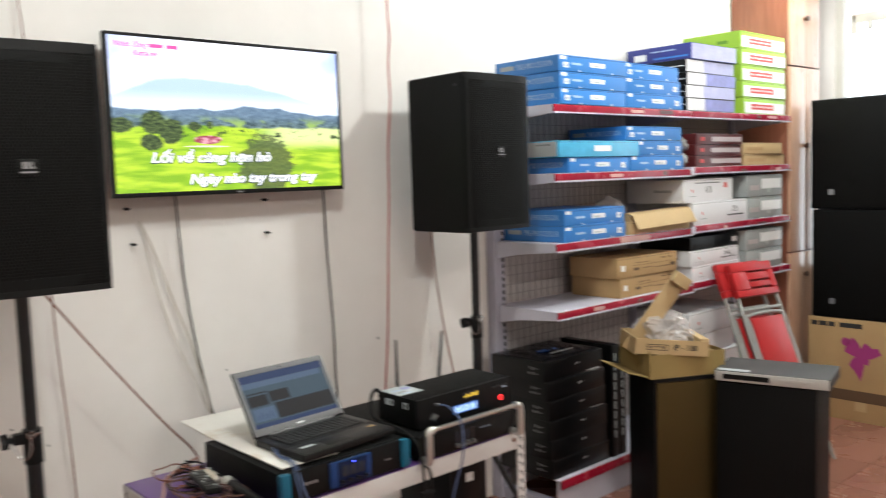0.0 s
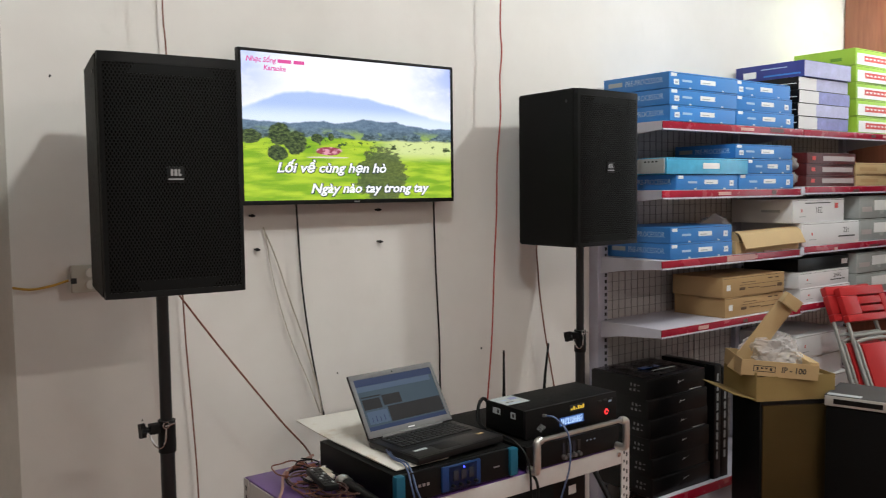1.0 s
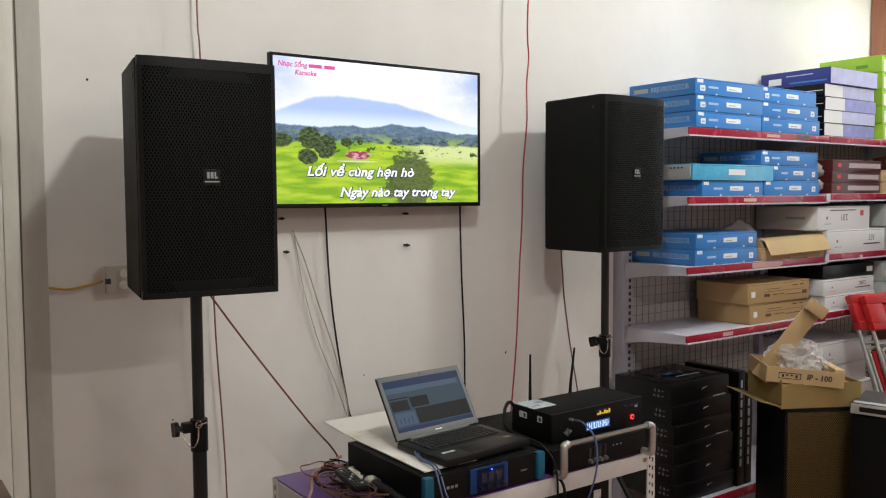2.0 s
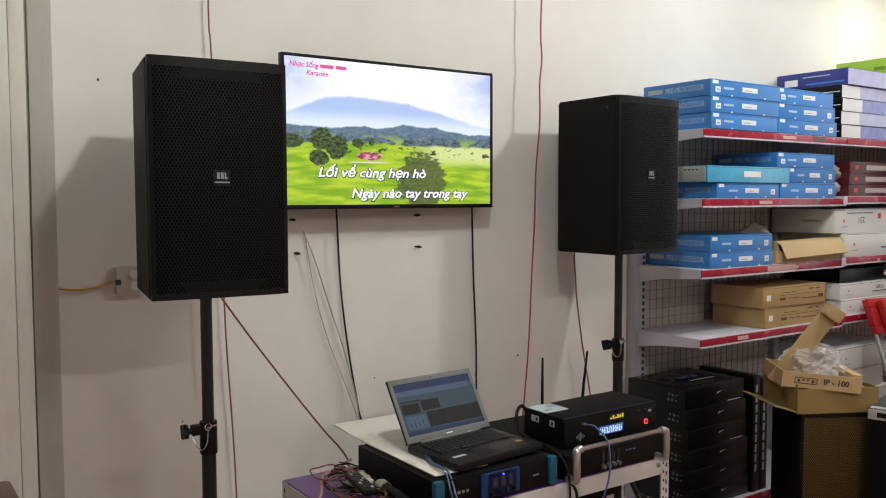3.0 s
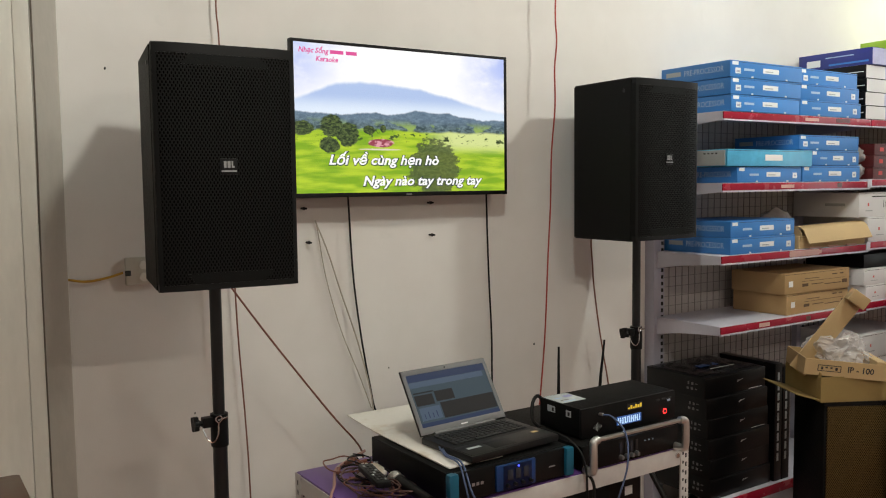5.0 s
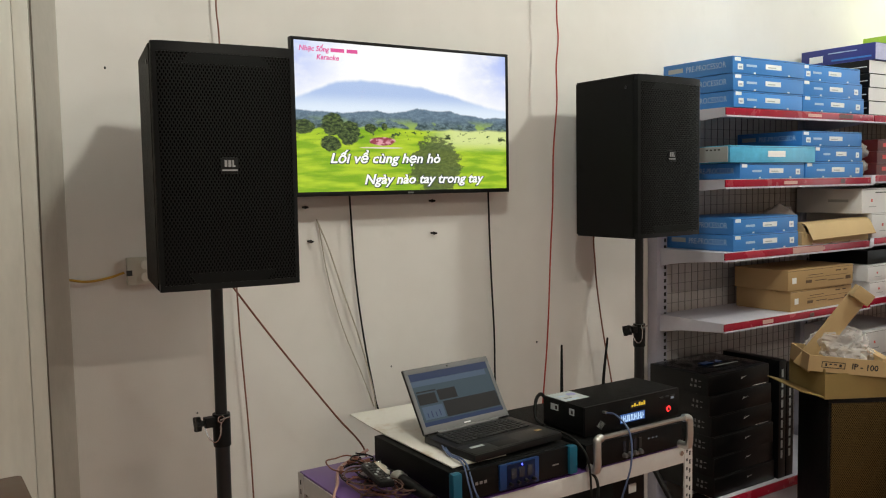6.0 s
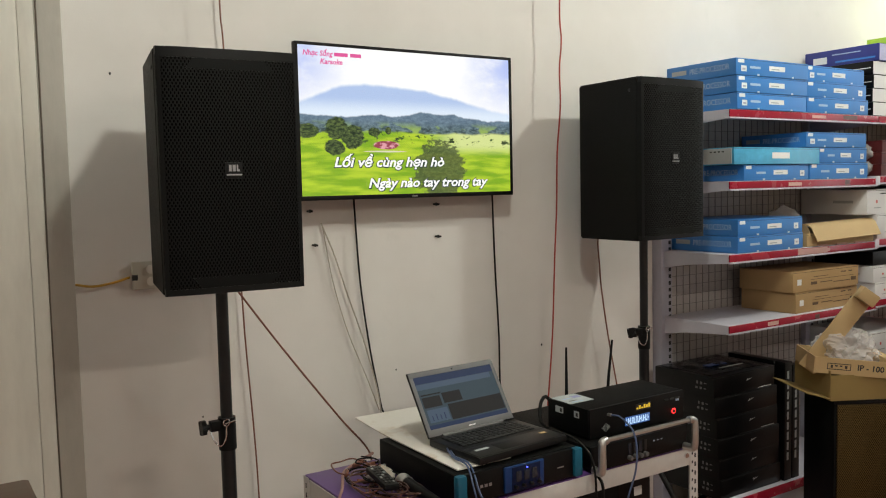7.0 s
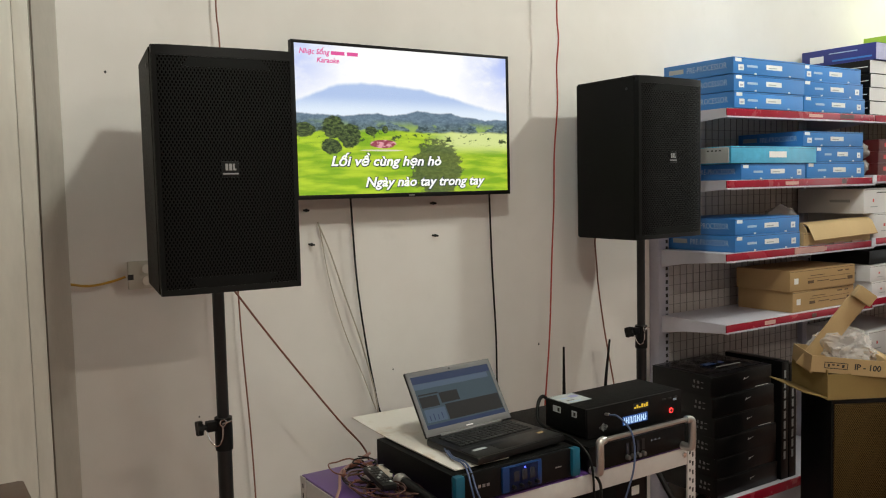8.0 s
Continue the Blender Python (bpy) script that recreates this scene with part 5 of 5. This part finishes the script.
part("sticker", cuboid(-0.150, -0.098, -LD + 0.056, -LD + 0.070, 0.0248, 0.0256), M_STICKER, base, "white printed sticker")
part("sticker", cuboid(0.125, 0.150, -LD + 0.060, -LD + 0.074, 0.0248, 0.0256), M_KRAFT_LIGHT, base, "yellow sticker")
well = part("key_well", cuboid(-0.152, 0.152, -0.135, -0.020, 0.0236, 0.0246), M_BLACK, base)
key_mesh = mesh_of("key", cuboid(-0.0085, 0.0085, -0.0080, 0.0080, 0, 0.0028, bevel=0.0012), M_KEY)
for r in range(6):
    for k in range(15):
        if r == 0 and 4 <= k <= 8:
            continue
        ob = new("key", key_mesh)
        ob.parent = well
        ob.location = (-0.142 + k * 0.0203 + (0, 0.004, 0.002, 0, 0.003, 0)[r] * 0.5, -0.126 + r * 0.0195, 0.0246)
sp_ = part("space_key", cuboid(-0.062, 0.034, -0.134, -0.118, 0.0246, 0.0272, bevel=0.001), M_KEY, well)
part("hinge", rod(bm_new(), (-0.13, 0.002, 0.024), (0.13, 0.002, 0.024), 0.007), M_BEZEL, lp)
TILT = 32
lid = part("lid", cuboid(-LW / 2, LW / 2, 0.0, 0.009, 0.0, 0.228, bevel=0.004), M_LAPTOP, lp)
lid.matrix_basis = pose(0, 0.002, 0.024, -TILT, 0, 0)
bez = bm_new()
iw0, iw1, iz0, iz1 = -LW / 2 + 0.016, LW / 2 - 0.016, 0.026, 0.208
block(bez, -LW / 2 + 0.002, LW / 2 - 0.002, -0.002, 0.0, 0.003, iz0, 0.0006), block(bez, -LW / 2 + 0.002, LW / 2 - 0.002, -0.002, 0.0, iz1, 0.226, 0.0006)
block(bez, -LW / 2 + 0.002, iw0, -0.002, 0.0, iz0, iz1), block(bez, iw1, LW / 2 - 0.002, -0.002, 0.0, iz0, iz1)
part("screen_frame", bez, M_BEZEL, lid, "silver screen frame")
scr = part("laptop_screen", cuboid(iw0, iw1, -0.0012, 0.0, iz0, iz1), M_LAP_BG, lid, "lit screen with grey program windows")
sx, sz = iw1 - iw0, iz1 - iz0
for nm, a, b, c0, d0, mt in (("title_bar", 0, 1, 0.86, 1.0, M_LAP_BAR), ("tool_bar", 0, 0.95, 0.75, 0.855, M_LAP_PALE), ("dark_window", 0.02, 0.24, 0.40, 0.60, M_LAP_DARK), ("dark_window", 0.27, 0.50, 0.43, 0.63, M_LAP_DARK), ("dark_window", 0.30, 0.99, 0.10, 0.40, M_LAP_DARK), ("slider_panel", 0.03, 0.28, 0.12, 0.36, M_LAP_PALE), ("task_bar", 0.0, 1.0, 0.0, 0.075, M_LAP_BAR), ("menu_line", 0.02, 0.26, 0.63, 0.655, M_LAP_DARK)):
    part(nm, cuboid(iw0 + sx * a, iw0 + sx * b, -0.0018, -0.0011, iz0 + sz * c0, iz0 + sz * d0), mt, lid)
bm = bm_new()
for k in range(4):
    block(bm, iw0 + sx * (0.07 + 0.05 * k), iw0 + sx * (0.08 + 0.05 * k), -0.0022, -0.0016, iz0 + sz * 0.15, iz0 + sz * (0.24 + 0.03 * (k % 2)))
part("slider_lines", bm, M_LAP_BAR, lid)
part("webcam", rod(bm_new(), (0, -0.002, 0.217), (0, -0.003, 0.217), 0.003, sides=12), M_BLACK, lid)
part("badge", cuboid(-0.014, 0.014, -0.0026, -0.002, 0.011, 0.015), M_LABEL, lid)

# ---- clutter on the purple tabletop ----
rng = random.Random(11)
ZT = TZ + 0.003


def loose_cable(points, r, material, label):
    bm = bm_new()
    hose(bm, points, r, 8, 8)
    return solid("loose_cable", bm, material, label, "cable", "cables on the table")


for k in range(15):
    cx, cy, r0 = 0.0 + rng.uniform(-0.07, 0.045), -0.58 + rng.uniform(-0.20, 0.12), rng.uniform(0.03, 0.065)
    pts = [(min(0.075, max(-0.10, cx + r0 * math.cos(a) * rng.uniform(0.8, 1.2))), cy + 1.5 * r0 * math.sin(a) * rng.uniform(0.8, 1.2), ZT + 0.004 + 0.003 * k + rng.uniform(0, 0.006)) for a in (i * 0.8 + k for i in range(10))]
    loose_cable(pts, 0.0025, (M_COILCABLE, M_BLACKCABLE, M_COILCABLE, M_BROWNCABLE)[k % 4], "coiled dark signal cable lying on the purple table")
loose_cable([(0.095, -0.40, ZT + 0.045), (0.02, -0.42, ZT + 0.030), (-0.05, -0.47, ZT + 0.026), (-0.10, -0.56, ZT + 0.012), (-0.142, -0.62, ZT - 0.01), (-0.150, -0.66, ZT - 0.09), (-0.15, -0.67, 0.40)], 0.0050, M_PINKCABLE, "pale red cable hanging over the table edge")
for k, (x, y, a) in enumerate(((0.015, -0.445, 20), (-0.055, -0.50, 60), (0.05, -0.50, -10), (0.045, -0.47, 5))):
    pl = thing("signal_plug", pose(x, y, ZT + 0.034, 0, 0, a), "small signal plug with a bright metal tip", "plug", "signal plugs")
    part("sleeve", rod(bm_new(), (-0.022, 0, 0), (0.018, 0, 0), 0.006, 0.007, 12), M_BROWNCABLE, pl)
    part("tip", rod(bm_new(), (0.018, 0, 0), (0.036, 0, 0), 0.0055, sides=12), M_CHROME, pl)
rm = thing("remote_control", pose(-0.015, -0.665, ZT + 0.046, 3, 0, 80), "black remote control with rows of small keys", "remote control")
part("case", cuboid(-0.095, 0.095, -0.024, 0.024, 0, 0.020, bevel=0.007), M_BLACK, rm)
for i in range(7):
    for j in range(3):
        part("key", cuboid(-0.075 + i * 0.022, -0.063 + i * 0.022, -0.015 + j * 0.012, -0.008 + j * 0.012, 0.0195, 0.022, bevel=0.0006), M_GREYCARD if (i + j) % 4 == 0 else M_KEY, rm)
mi = thing("microphone", pose(0.055, -0.70, ZT + 0.024, 0, 0, -58), "black handheld microphone with a silver mesh head", "microphone")
part("handle", rod(bm_new(), (-0.13, 0, 0), (0.06, 0, 0), 0.014, 0.021), M_BLACK, mi)
part("collar", rod(bm_new(), (0.06, 0, 0), (0.070, 0, 0), 0.024), M_ALU, mi)
bm = bm_new()
bmesh.ops.create_uvsphere(bm, u_segments=18, v_segments=12, radius=0.026, matrix=Matrix.Translation((0.088, 0, 0)))
part("mesh_head", bm, M_ALU, mi, "silver mesh head")
mi.matrix_basis = pose(0.052, -0.760, ZT + 0.032, 0, 0, 88)
bm = bm_new()
bmesh.ops.create_icosphere(bm, subdivisions=3, radius=1.0)
for v in bm.verts:
    v.co *= 1 + 0.4 * noise.noise(v.co * 2.4)
    v.co = Vector((0.045 + 0.04 * v.co.x, -0.545 + 0.06 * v.co.y, ZT + 0.022 + 0.022 * max(v.co.z, -0.98)))
solid("crumpled_tissue", bm, M_FOAM, "crumpled pale tissue among the cables", "tissue", sharp=170)

# leads between the devices
loose_cable([(0.225, -0.70, LZ + 0.012), (0.19, -0.72, LZ + 0.016), (0.168, -0.79, LZ + 0.007), (0.160, -0.872, LZ + 0.006), (0.146, -0.925, LZ - 0.04), (0.155, -0.94, LZ - 0.112)], 0.0028, M_BLUECABLE, "blue data lead hanging from the laptop")
loose_cable([(0.235, -0.69, LZ + 0.010), (0.21, -0.70, LZ + 0.020), (0.176, -0.78, LZ + 0.008), (0.170, -0.874, LZ + 0.006), (0.165, -0.928, LZ - 0.06), (0.185, -0.94, LZ - 0.113)], 0.003, M_BLUECABLE, "blue data lead hanging from the laptop")
loose_cable([(0.760, -0.862, TZ + 0.168), (0.767, -0.900, TZ + 0.166), (0.772, -0.955, TZ + 0.12), (0.758, -0.975, TZ + 0.02), (0.728, -0.960, TZ - 0.10), (0.70, -0.945, TZ - 0.25), (0.66, -0.93, 0.30)], 0.0032, M_BLUECABLE, "blue lead plugged into the receiver front")
loose_cable([(0.715, -0.60, TZ + 0.17), (0.690, -0.60, TZ + 0.190), (0.660, -0.61, TZ + 0.170), (0.642, -0.63, TZ + 0.120), (0.640, -0.67, TZ + 0.100)], 0.0065, M_BLACKCABLE, "thick black lead behind the receiver")
loose_cable([(0.555, -0.72, LZ + 0.010), (0.580, -0.78, LZ + 0.014), (0.604, -0.87, LZ - 0.005), (0.612, -0.932, LZ - 0.07), (0.612, -0.94, LZ - 0.25), (0.60, -0.93, 0.20)], 0.0038, M_BLACKCABLE, "black mains lead hanging before the table")
loose_cable([(0.628, -0.90, TZ + 0.02), (0.640, -0.94, TZ - 0.02), (0.636, -0.945, TZ - 0.10), (0.625, -0.94, TZ - 0.25), (0.62, -0.93, 0.20)], 0.005, M_BLACKCABLE, "black mains lead hanging before the table")
part("cable_tie", cuboid(0.600, 0.648, -0.952, -0.930, TZ - 0.085, TZ - 0.078, bevel=0.001), M_BLACKCABLE, bpy.data.objects["loose_cable"])
loose_cable([(0.86, -0.50, TZ - 0.07), (0.90, -0.46, 0.55), (0.98, -0.44, 0.46), (1.06, -0.45, 0.42), (1.10, -0.46, 0.30)], 0.004, M_PALECABLE, "pale lead looping under the table")
loose_cable([(0.70, -0.45, TZ - 0.07), (0.74, -0.44, 0.54), (0.84, -0.44, 0.50), (0.95, -0.43, 0.60)], 0.003, M_BROWNCABLE, "thin brown lead looping under the table")

# black boxes under the table end
for k in range(2):
    c, w, h = carton("black_carton", 0.93, 1.085, 0.179 + k * 0.20, 0.378 + k * 0.20, M_BLACKCARD, "small black carton under the table", "black cartons", -0.72, 0.30, 0, "box")
    patch(c, "white_label", w * 0.5, w * 0.75, h * 0.55, h * 0.72, M_LABEL)

# ---- cartons, cabinets and chairs beyond the table ----
gs = thing("floor_loudspeaker", pose(2.150, -0.795, 0, 0, 0, -30.5), "black floor loudspeaker with a gold mesh front", "loudspeaker")
part("cabinet", cuboid(0, 0.335, 0.006, 0.285, 0, 0.68, bevel=0.006), M_CABINET_BLACK, gs)
part("grille", cuboid(0.012, 0.323, -0.002, 0.010, 0.02, 0.66, bevel=0.003), M_GOLD_GRILLE, gs, "gold punched-steel grille")
part("top_rim", cuboid(0.0, 0.335, -0.001, 0.006, 0.662, 0.68), M_BLACK, gs)

oc = thing("opened_carton", pose(2.125, -0.790, 0.681, 0, 0, -28), "opened olive cardboard carton standing on a loudspeaker", "carton")
cw, cd, ch = 0.385, 0.31, 0.112
part("carton_bottom", cuboid(0, cw, 0, cd, 0, 0.004), M_KRAFT_OLIVE, oc)
for nm, a in (("front_wall", (0, cw, 0, 0.004, 0.004, ch)), ("rear_wall", (0, cw, cd - 0.004, cd, 0.004, ch)), ("left_wall", (0, 0.004, 0.004, cd - 0.004, 0.004, ch + 0.02)), ("right_wall", (cw - 0.004, cw, 0.004, cd - 0.004, 0.004, ch))):
    part(nm, cuboid(*a), M_KRAFT_OLIVE, oc)
fl = part("flap", cuboid(-0.11, 0, 0.0, cd, -0.002, 0.002), M_KRAFT_OLIVE, oc)
fl.matrix_basis = pose(-0.002, 0.0, 0.010, 0, 16, 0)
part("inner_liner", cuboid(0.02, cw - 0.02, 0.02, cd - 0.02, 0.004, ch - 0.012), M_KRAFT_OLIVE, oc)

ip = thing("opened_carton", pose(2.082, -0.735, 0.681 + 0.124, 2, 5.5, -37.5), "small opened brown carton with raised lid and plastic bag", "carton")
iw, idp, ih = 0.350, 0.24, 0.070
part("carton_bottom", cuboid(0, iw, 0, idp, 0, 0.004), M_KRAFT_LIGHT, ip)
fw = part("front_wall", cuboid(0, iw, 0, 0.004, 0.004, ih), M_KRAFT_LIGHT, ip)
lettering("IP - 100", 0.036, M_INK, fw, pose(iw * 0.68, -0.0008, ih * 0.50), 0.0002, fat=0.0009)
bm = bm_new()
for x0, x1, z0, z1 in ((0.055, 0.155, 0.020, 0.023), (0.055, 0.155, 0.045, 0.048), (0.055, 0.058, 0.023, 0.045), (0.152, 0.155, 0.023, 0.045), (0.070, 0.078, 0.027, 0.040), (0.088, 0.098, 0.034, 0.040), (0.108, 0.118, 0.034, 0.040), (0.130, 0.140, 0.027, 0.040)):
    block(bm, x0, x1, -0.0010, 0.0006, z0, z1)
part("icons", bm, M_INK, fw)
part("rear_wall", cuboid(0, iw, idp - 0.004, idp, 0.004, ih), M_KRAFT_LIGHT, ip)
part("left_wall", cuboid(0, 0.004, 0.004, idp - 0.004, 0.004, ih), M_KRAFT_LIGHT, ip)
rw = part("right_wall", cuboid(iw - 0.045, iw, 0.004, idp - 0.004, 0.004, ih + 0.012, bevel=0.003), M_KRAFT_LIGHT, ip)
ld = part("raised_lid", cuboid(0, 0.085, -0.006, 0.0, 0, 0.435, bevel=0.002), M_KRAFT_LIGHT, ip, "narrow raised card lid")
ld.matrix_basis = pose(-0.032, 0.10, 0.012, 0, 31, 0)
tp = part("lid_tuck", cuboid(0, 0.085, -0.04, 0.0, 0.380, 0.435, bevel=0.004), M_KRAFT_LIGHT, ip)
tp.matrix_basis = pose(-0.032, 0.092, 0.012, 0, 31, 0)
bm = bm_new()
bmesh.ops.create_icosphere(bm, subdivisions=5, radius=1.0)
rng = random.Random(31)
for v in bm.verts:
    q = v.co + 0.5 * noise.noise_vector(v.co * 1.3)
    fold = abs(noise.noise(q * 1.9)) + 0.45 * abs(noise.noise(q * 3.7)) + 0.12 * abs(noise.noise(q * 7.5))
    v.co *= 1.06 + 0.26 * noise.noise(v.co * 1.2) - 0.36 * fold + rng.uniform(-0.004, 0.004)
    z = max(v.co.z, -0.72)
    v.co = Vector((0.186 + 0.150 * v.co.x, 0.135 + 0.100 * v.co.y, 0.080 + 0.112 * z))
pb = solid("plastic_bag", bm, M_BAG, "crumpled clear plastic bag in a small carton", "plastic bag", sharp=16)
pb.matrix_basis = ip.matrix_basis.copy()

bs = thing("floor_loudspeaker", pose(2.360, -0.985, 0, 0, 0, -75.5), "plain black floor loudspeaker under a silver amplifier", "loudspeaker")
part("cabinet", cuboid(0, 0.43, 0.0, 0.36, 0, 0.665, bevel=0.008), M_CABINET_BLACK, bs)
part("top_plate", cuboid(0.01, 0.42, 0.01, 0.35, 0.6655, 0.668), M_BLACK, bs)
sa = thing("silver_amplifier", pose(2.345, -0.985, 0.669, 0, 0, -74.5), "flat silver-grey amplifier lying on a black loudspeaker", "amplifier")
part("case", cuboid(0, 0.49, 0.004, 0.30, 0, 0.050, bevel=0.003), M_AMPGREY, sa)
part("front_panel", cuboid(0.004, 0.486, -0.002, 0.004, 0.003, 0.047, bevel=0.001), M_SILVER, sa)
part("display", cuboid(0.04, 0.24, -0.0035, -0.001, 0.014, 0.036), M_BLACK, sa)
part("paper", cuboid(0.01, 0.15, 0.01, 0.045, 0.050, 0.052), M_STICKER, sa)
for k in range(4):
    part("button", cuboid(0.29 + k * 0.035, 0.31 + k * 0.035, -0.005, -0.001, 0.022, 0.034, bevel=0.001), M_SILVER, sa)


def folding_chair(m, label):
    """A folded chair: tubular frame, slotted red back, red seat. Stands along local z, faces -y."""
    ch = thing("folding_chair", m, label, "chair", "red folding chairs")
    for sx in (-1, 1):
        bm = bm_new()
        hose(bm, [(sx * 0.20, 0.0, 0.0), (sx * 0.20, 0.0, 0.45), (sx * 0.195, 0.0, 0.80), (sx * 0.18, 0.004, 0.98)], 0.011, 10, 5)
        part("front_leg", bm, M_GREYTUBE, ch)
        bm = bm_new()
        hose(bm, [(sx * 0.172, 0.04, 0.0), (sx * 0.172, 0.035, 0.40), (sx * 0.172, 0.02, 0.72)], 0.010, 10, 5)
        part("rear_leg", bm, M_GREYTUBE, ch)
    part("cross_bar", rod(bm_new(), (-0.195, 0, 0.79), (0.195, 0, 0.79), 0.009), M_GREYTUBE, ch)
    part("cross_bar", rod(bm_new(), (-0.172, 0.04, 0.12), (0.172, 0.04, 0.12), 0.009), M_GREYTUBE, ch)
    bm = bm_new()
    for x0, x1, z0, z1 in ((-0.205, 0.205, 0.985, 1.03), (-0.205, 0.205, 0.855, 0.890), (-0.205, -0.06, 0.890, 0.985), (0.15, 0.205, 0.890, 0.985), (-0.06, 0.15, 0.939, 0.976), (-0.06, 0.15, 0.900, 0.930)):
        block(bm, x0, x1, -0.022, 0.014, z0, z1, 0.006)
    part("backrest", bm, M_REDPLASTIC, ch, "slotted red plastic backrest")
    part("seat", cuboid(-0.155, 0.155, -0.018, 0.006, 0.36, 0.745, bevel=0.010), M_REDPLASTIC, ch, "red plastic seat")
    bm = bm_new()
    hose(bm, [(-0.168, -0.006, 0.32), (-0.170, -0.006, 0.70), (-0.155, -0.006, 0.760), (0.155, -0.006, 0.760), (0.170, -0.006, 0.70), (0.168, -0.006, 0.32)], 0.009, 10, 6)
    part("seat_frame", bm, M_GREYTUBE, ch)
    return ch


folding_chair(pose(3.350, -1.005, 0.012, -23, 0, -12) @ Matrix.Diagonal((0.84, 1.07, 1.13, 1)), "red folding chair with grey tubes leaning on the shelves")
folding_chair(pose(3.313, -0.945, 0.012, -23, 0, -12) @ Matrix.Diagonal((0.84, 1.07, 1.13, 1)), "red folding chair with grey tubes behind another")

# wooden cabinet
cb = thing("wooden_cabinet", pose(4.285, 0, 0), "tall reddish wooden cabinet with pale varnished doors", "cabinet")
part("body", cuboid(0, 0.43, -0.40, -0.01, 0.0, 3.12, bevel=0.003), M_CABINET_WOOD, cb)
for x0, x1, hx in ((0.004, 0.213, 0.195), (0.217, 0.426, 0.236)):
    for z0, z1, kz in ((0.06, 1.06, 0.91), (1.07, 2.28, 1.77), (2.29, 3.10, 2.60)):
        d = part("door", cuboid(x0, x1, -0.422, -0.401, z0, z1, bevel=0.004), M_DOOR_WOOD, cb, "pale varnished door")
        if hx < 0.2:
            part("knob", rod(bm_new(), (hx + 0.01, -0.422, kz), (hx + 0.01, -0.45, kz), 0.012, 0.018, 14), M_BROWN_WOOD, d)

# stacked loudspeakers on a carton
c = thing("brown_carton", pose(4.33, -0.525, 0, 0, 0, -90), "large brown cardboard carton with magenta print", "carton")
part("carton_body", cuboid(0, 0.66, 0, 0.46, 0, 0.655, bevel=0.004), M_KRAFT, c)
patch(c, "dark_band", 0.0, 0.66, 0.13, 0.20, M_BROWNINK)
bm = bm_new()
rng = random.Random(8)
for k in range(48):
    a = k * 2 * math.pi / 48
    q = 0.085 * (1 + 0.38 * math.sin(3 * a + 0.6) + 0.22 * math.sin(7 * a)) * rng.uniform(0.9, 1.1)
    bm.verts.new((0.33 + 0.95 * q * math.cos(a), -0.0009, 0.43 + 1.15 * q * math.sin(a)))
bm.faces.new(list(bm.verts))
part("magenta_print", bm, M_MAGENTA, c)
part("magenta_print", rod(bm_new(), (0.24, -0.0009, 0.51), (0.24, 0.001, 0.51), 0.028, sides=9), M_MAGENTA, c)
for x0, x1 in ((0.02, 0.06), (0.07, 0.12), (0.13, 0.17), (0.20, 0.34)):
    patch(c, "print_bar", x0, x1, 0.60, 0.63, M_INK)
patch(c, "round_sticker", 0.30, 0.37, 0.07, 0.13, M_KRAFT_LIGHT, out=0.0014)
for k in range(2):
    b = thing("black_loudspeaker", pose(4.33, -0.545 + 0.01 * k, 0.656 + k * 0.70, 0, 0, -90), "large black loudspeaker stacked on a brown carton" if k == 0 else "large black loudspeaker stacked on another", "loudspeaker", "stacked loudspeakers")
    part("cabinet", cuboid(0, 0.56, 0.008, 0.44, 0, 0.695, bevel=0.008), M_CABINET_BLACK, b)
    part("grille", cuboid(0.012, 0.548, 0.0, 0.010, 0.012, 0.683, bevel=0.004), M_GRILLE, b)
    part("emblem", cuboid(0.115, 0.15, -0.002, 0.001, 0.09, 0.125), M_BADGE, b)

# brown stool in the foreground corner
sto = thing("brown_stool", pose(-1.10, -0.62, 0), "brown plastic stool with rounded corners", "stool")
part("seat", cuboid(-0.135, 0.135, -0.16, 0.16, 0.865, 0.90, bevel=0.016), M_BROWN_WOOD, sto)
for x in (-0.11, 0.11):
    for y in (-0.13, 0.13):
        part("leg", rod(bm_new(), (x * 1.1, y * 1.1, 0), (x, y, 0.87), 0.016), M_BROWN_WOOD, sto)

# ---- floor tiles ----
tile_mesh = mesh_of("tile", cuboid(-0.1985, 0.1985, -0.1985, 0.1985, -0.004, 0.0), M_FLOOR, smooth=False)
for i in range(11):
    for j in range(9):
        ob = new("tile", tile_mesh)
        ob.parent = floor
        ob.location = (X0 + 4.0 + 0.2 + i * 0.4, -0.2 - j * 0.4, 0)
big = bm_new()
for i in range(-1, 21):
    for j in range(-1, 17):
        x, y = X0 + 0.2 + i * 0.4, -0.2 - j * 0.4
        if 10 <= i < 21 and 0 <= j < 9:
            continue
        block(big, x - 0.1985, x + 0.1985, y - 0.1985, y + 0.1985, -0.004, 0.0)
tagged(part("tiles", big, M_FLOOR, floor), kind="stuff")
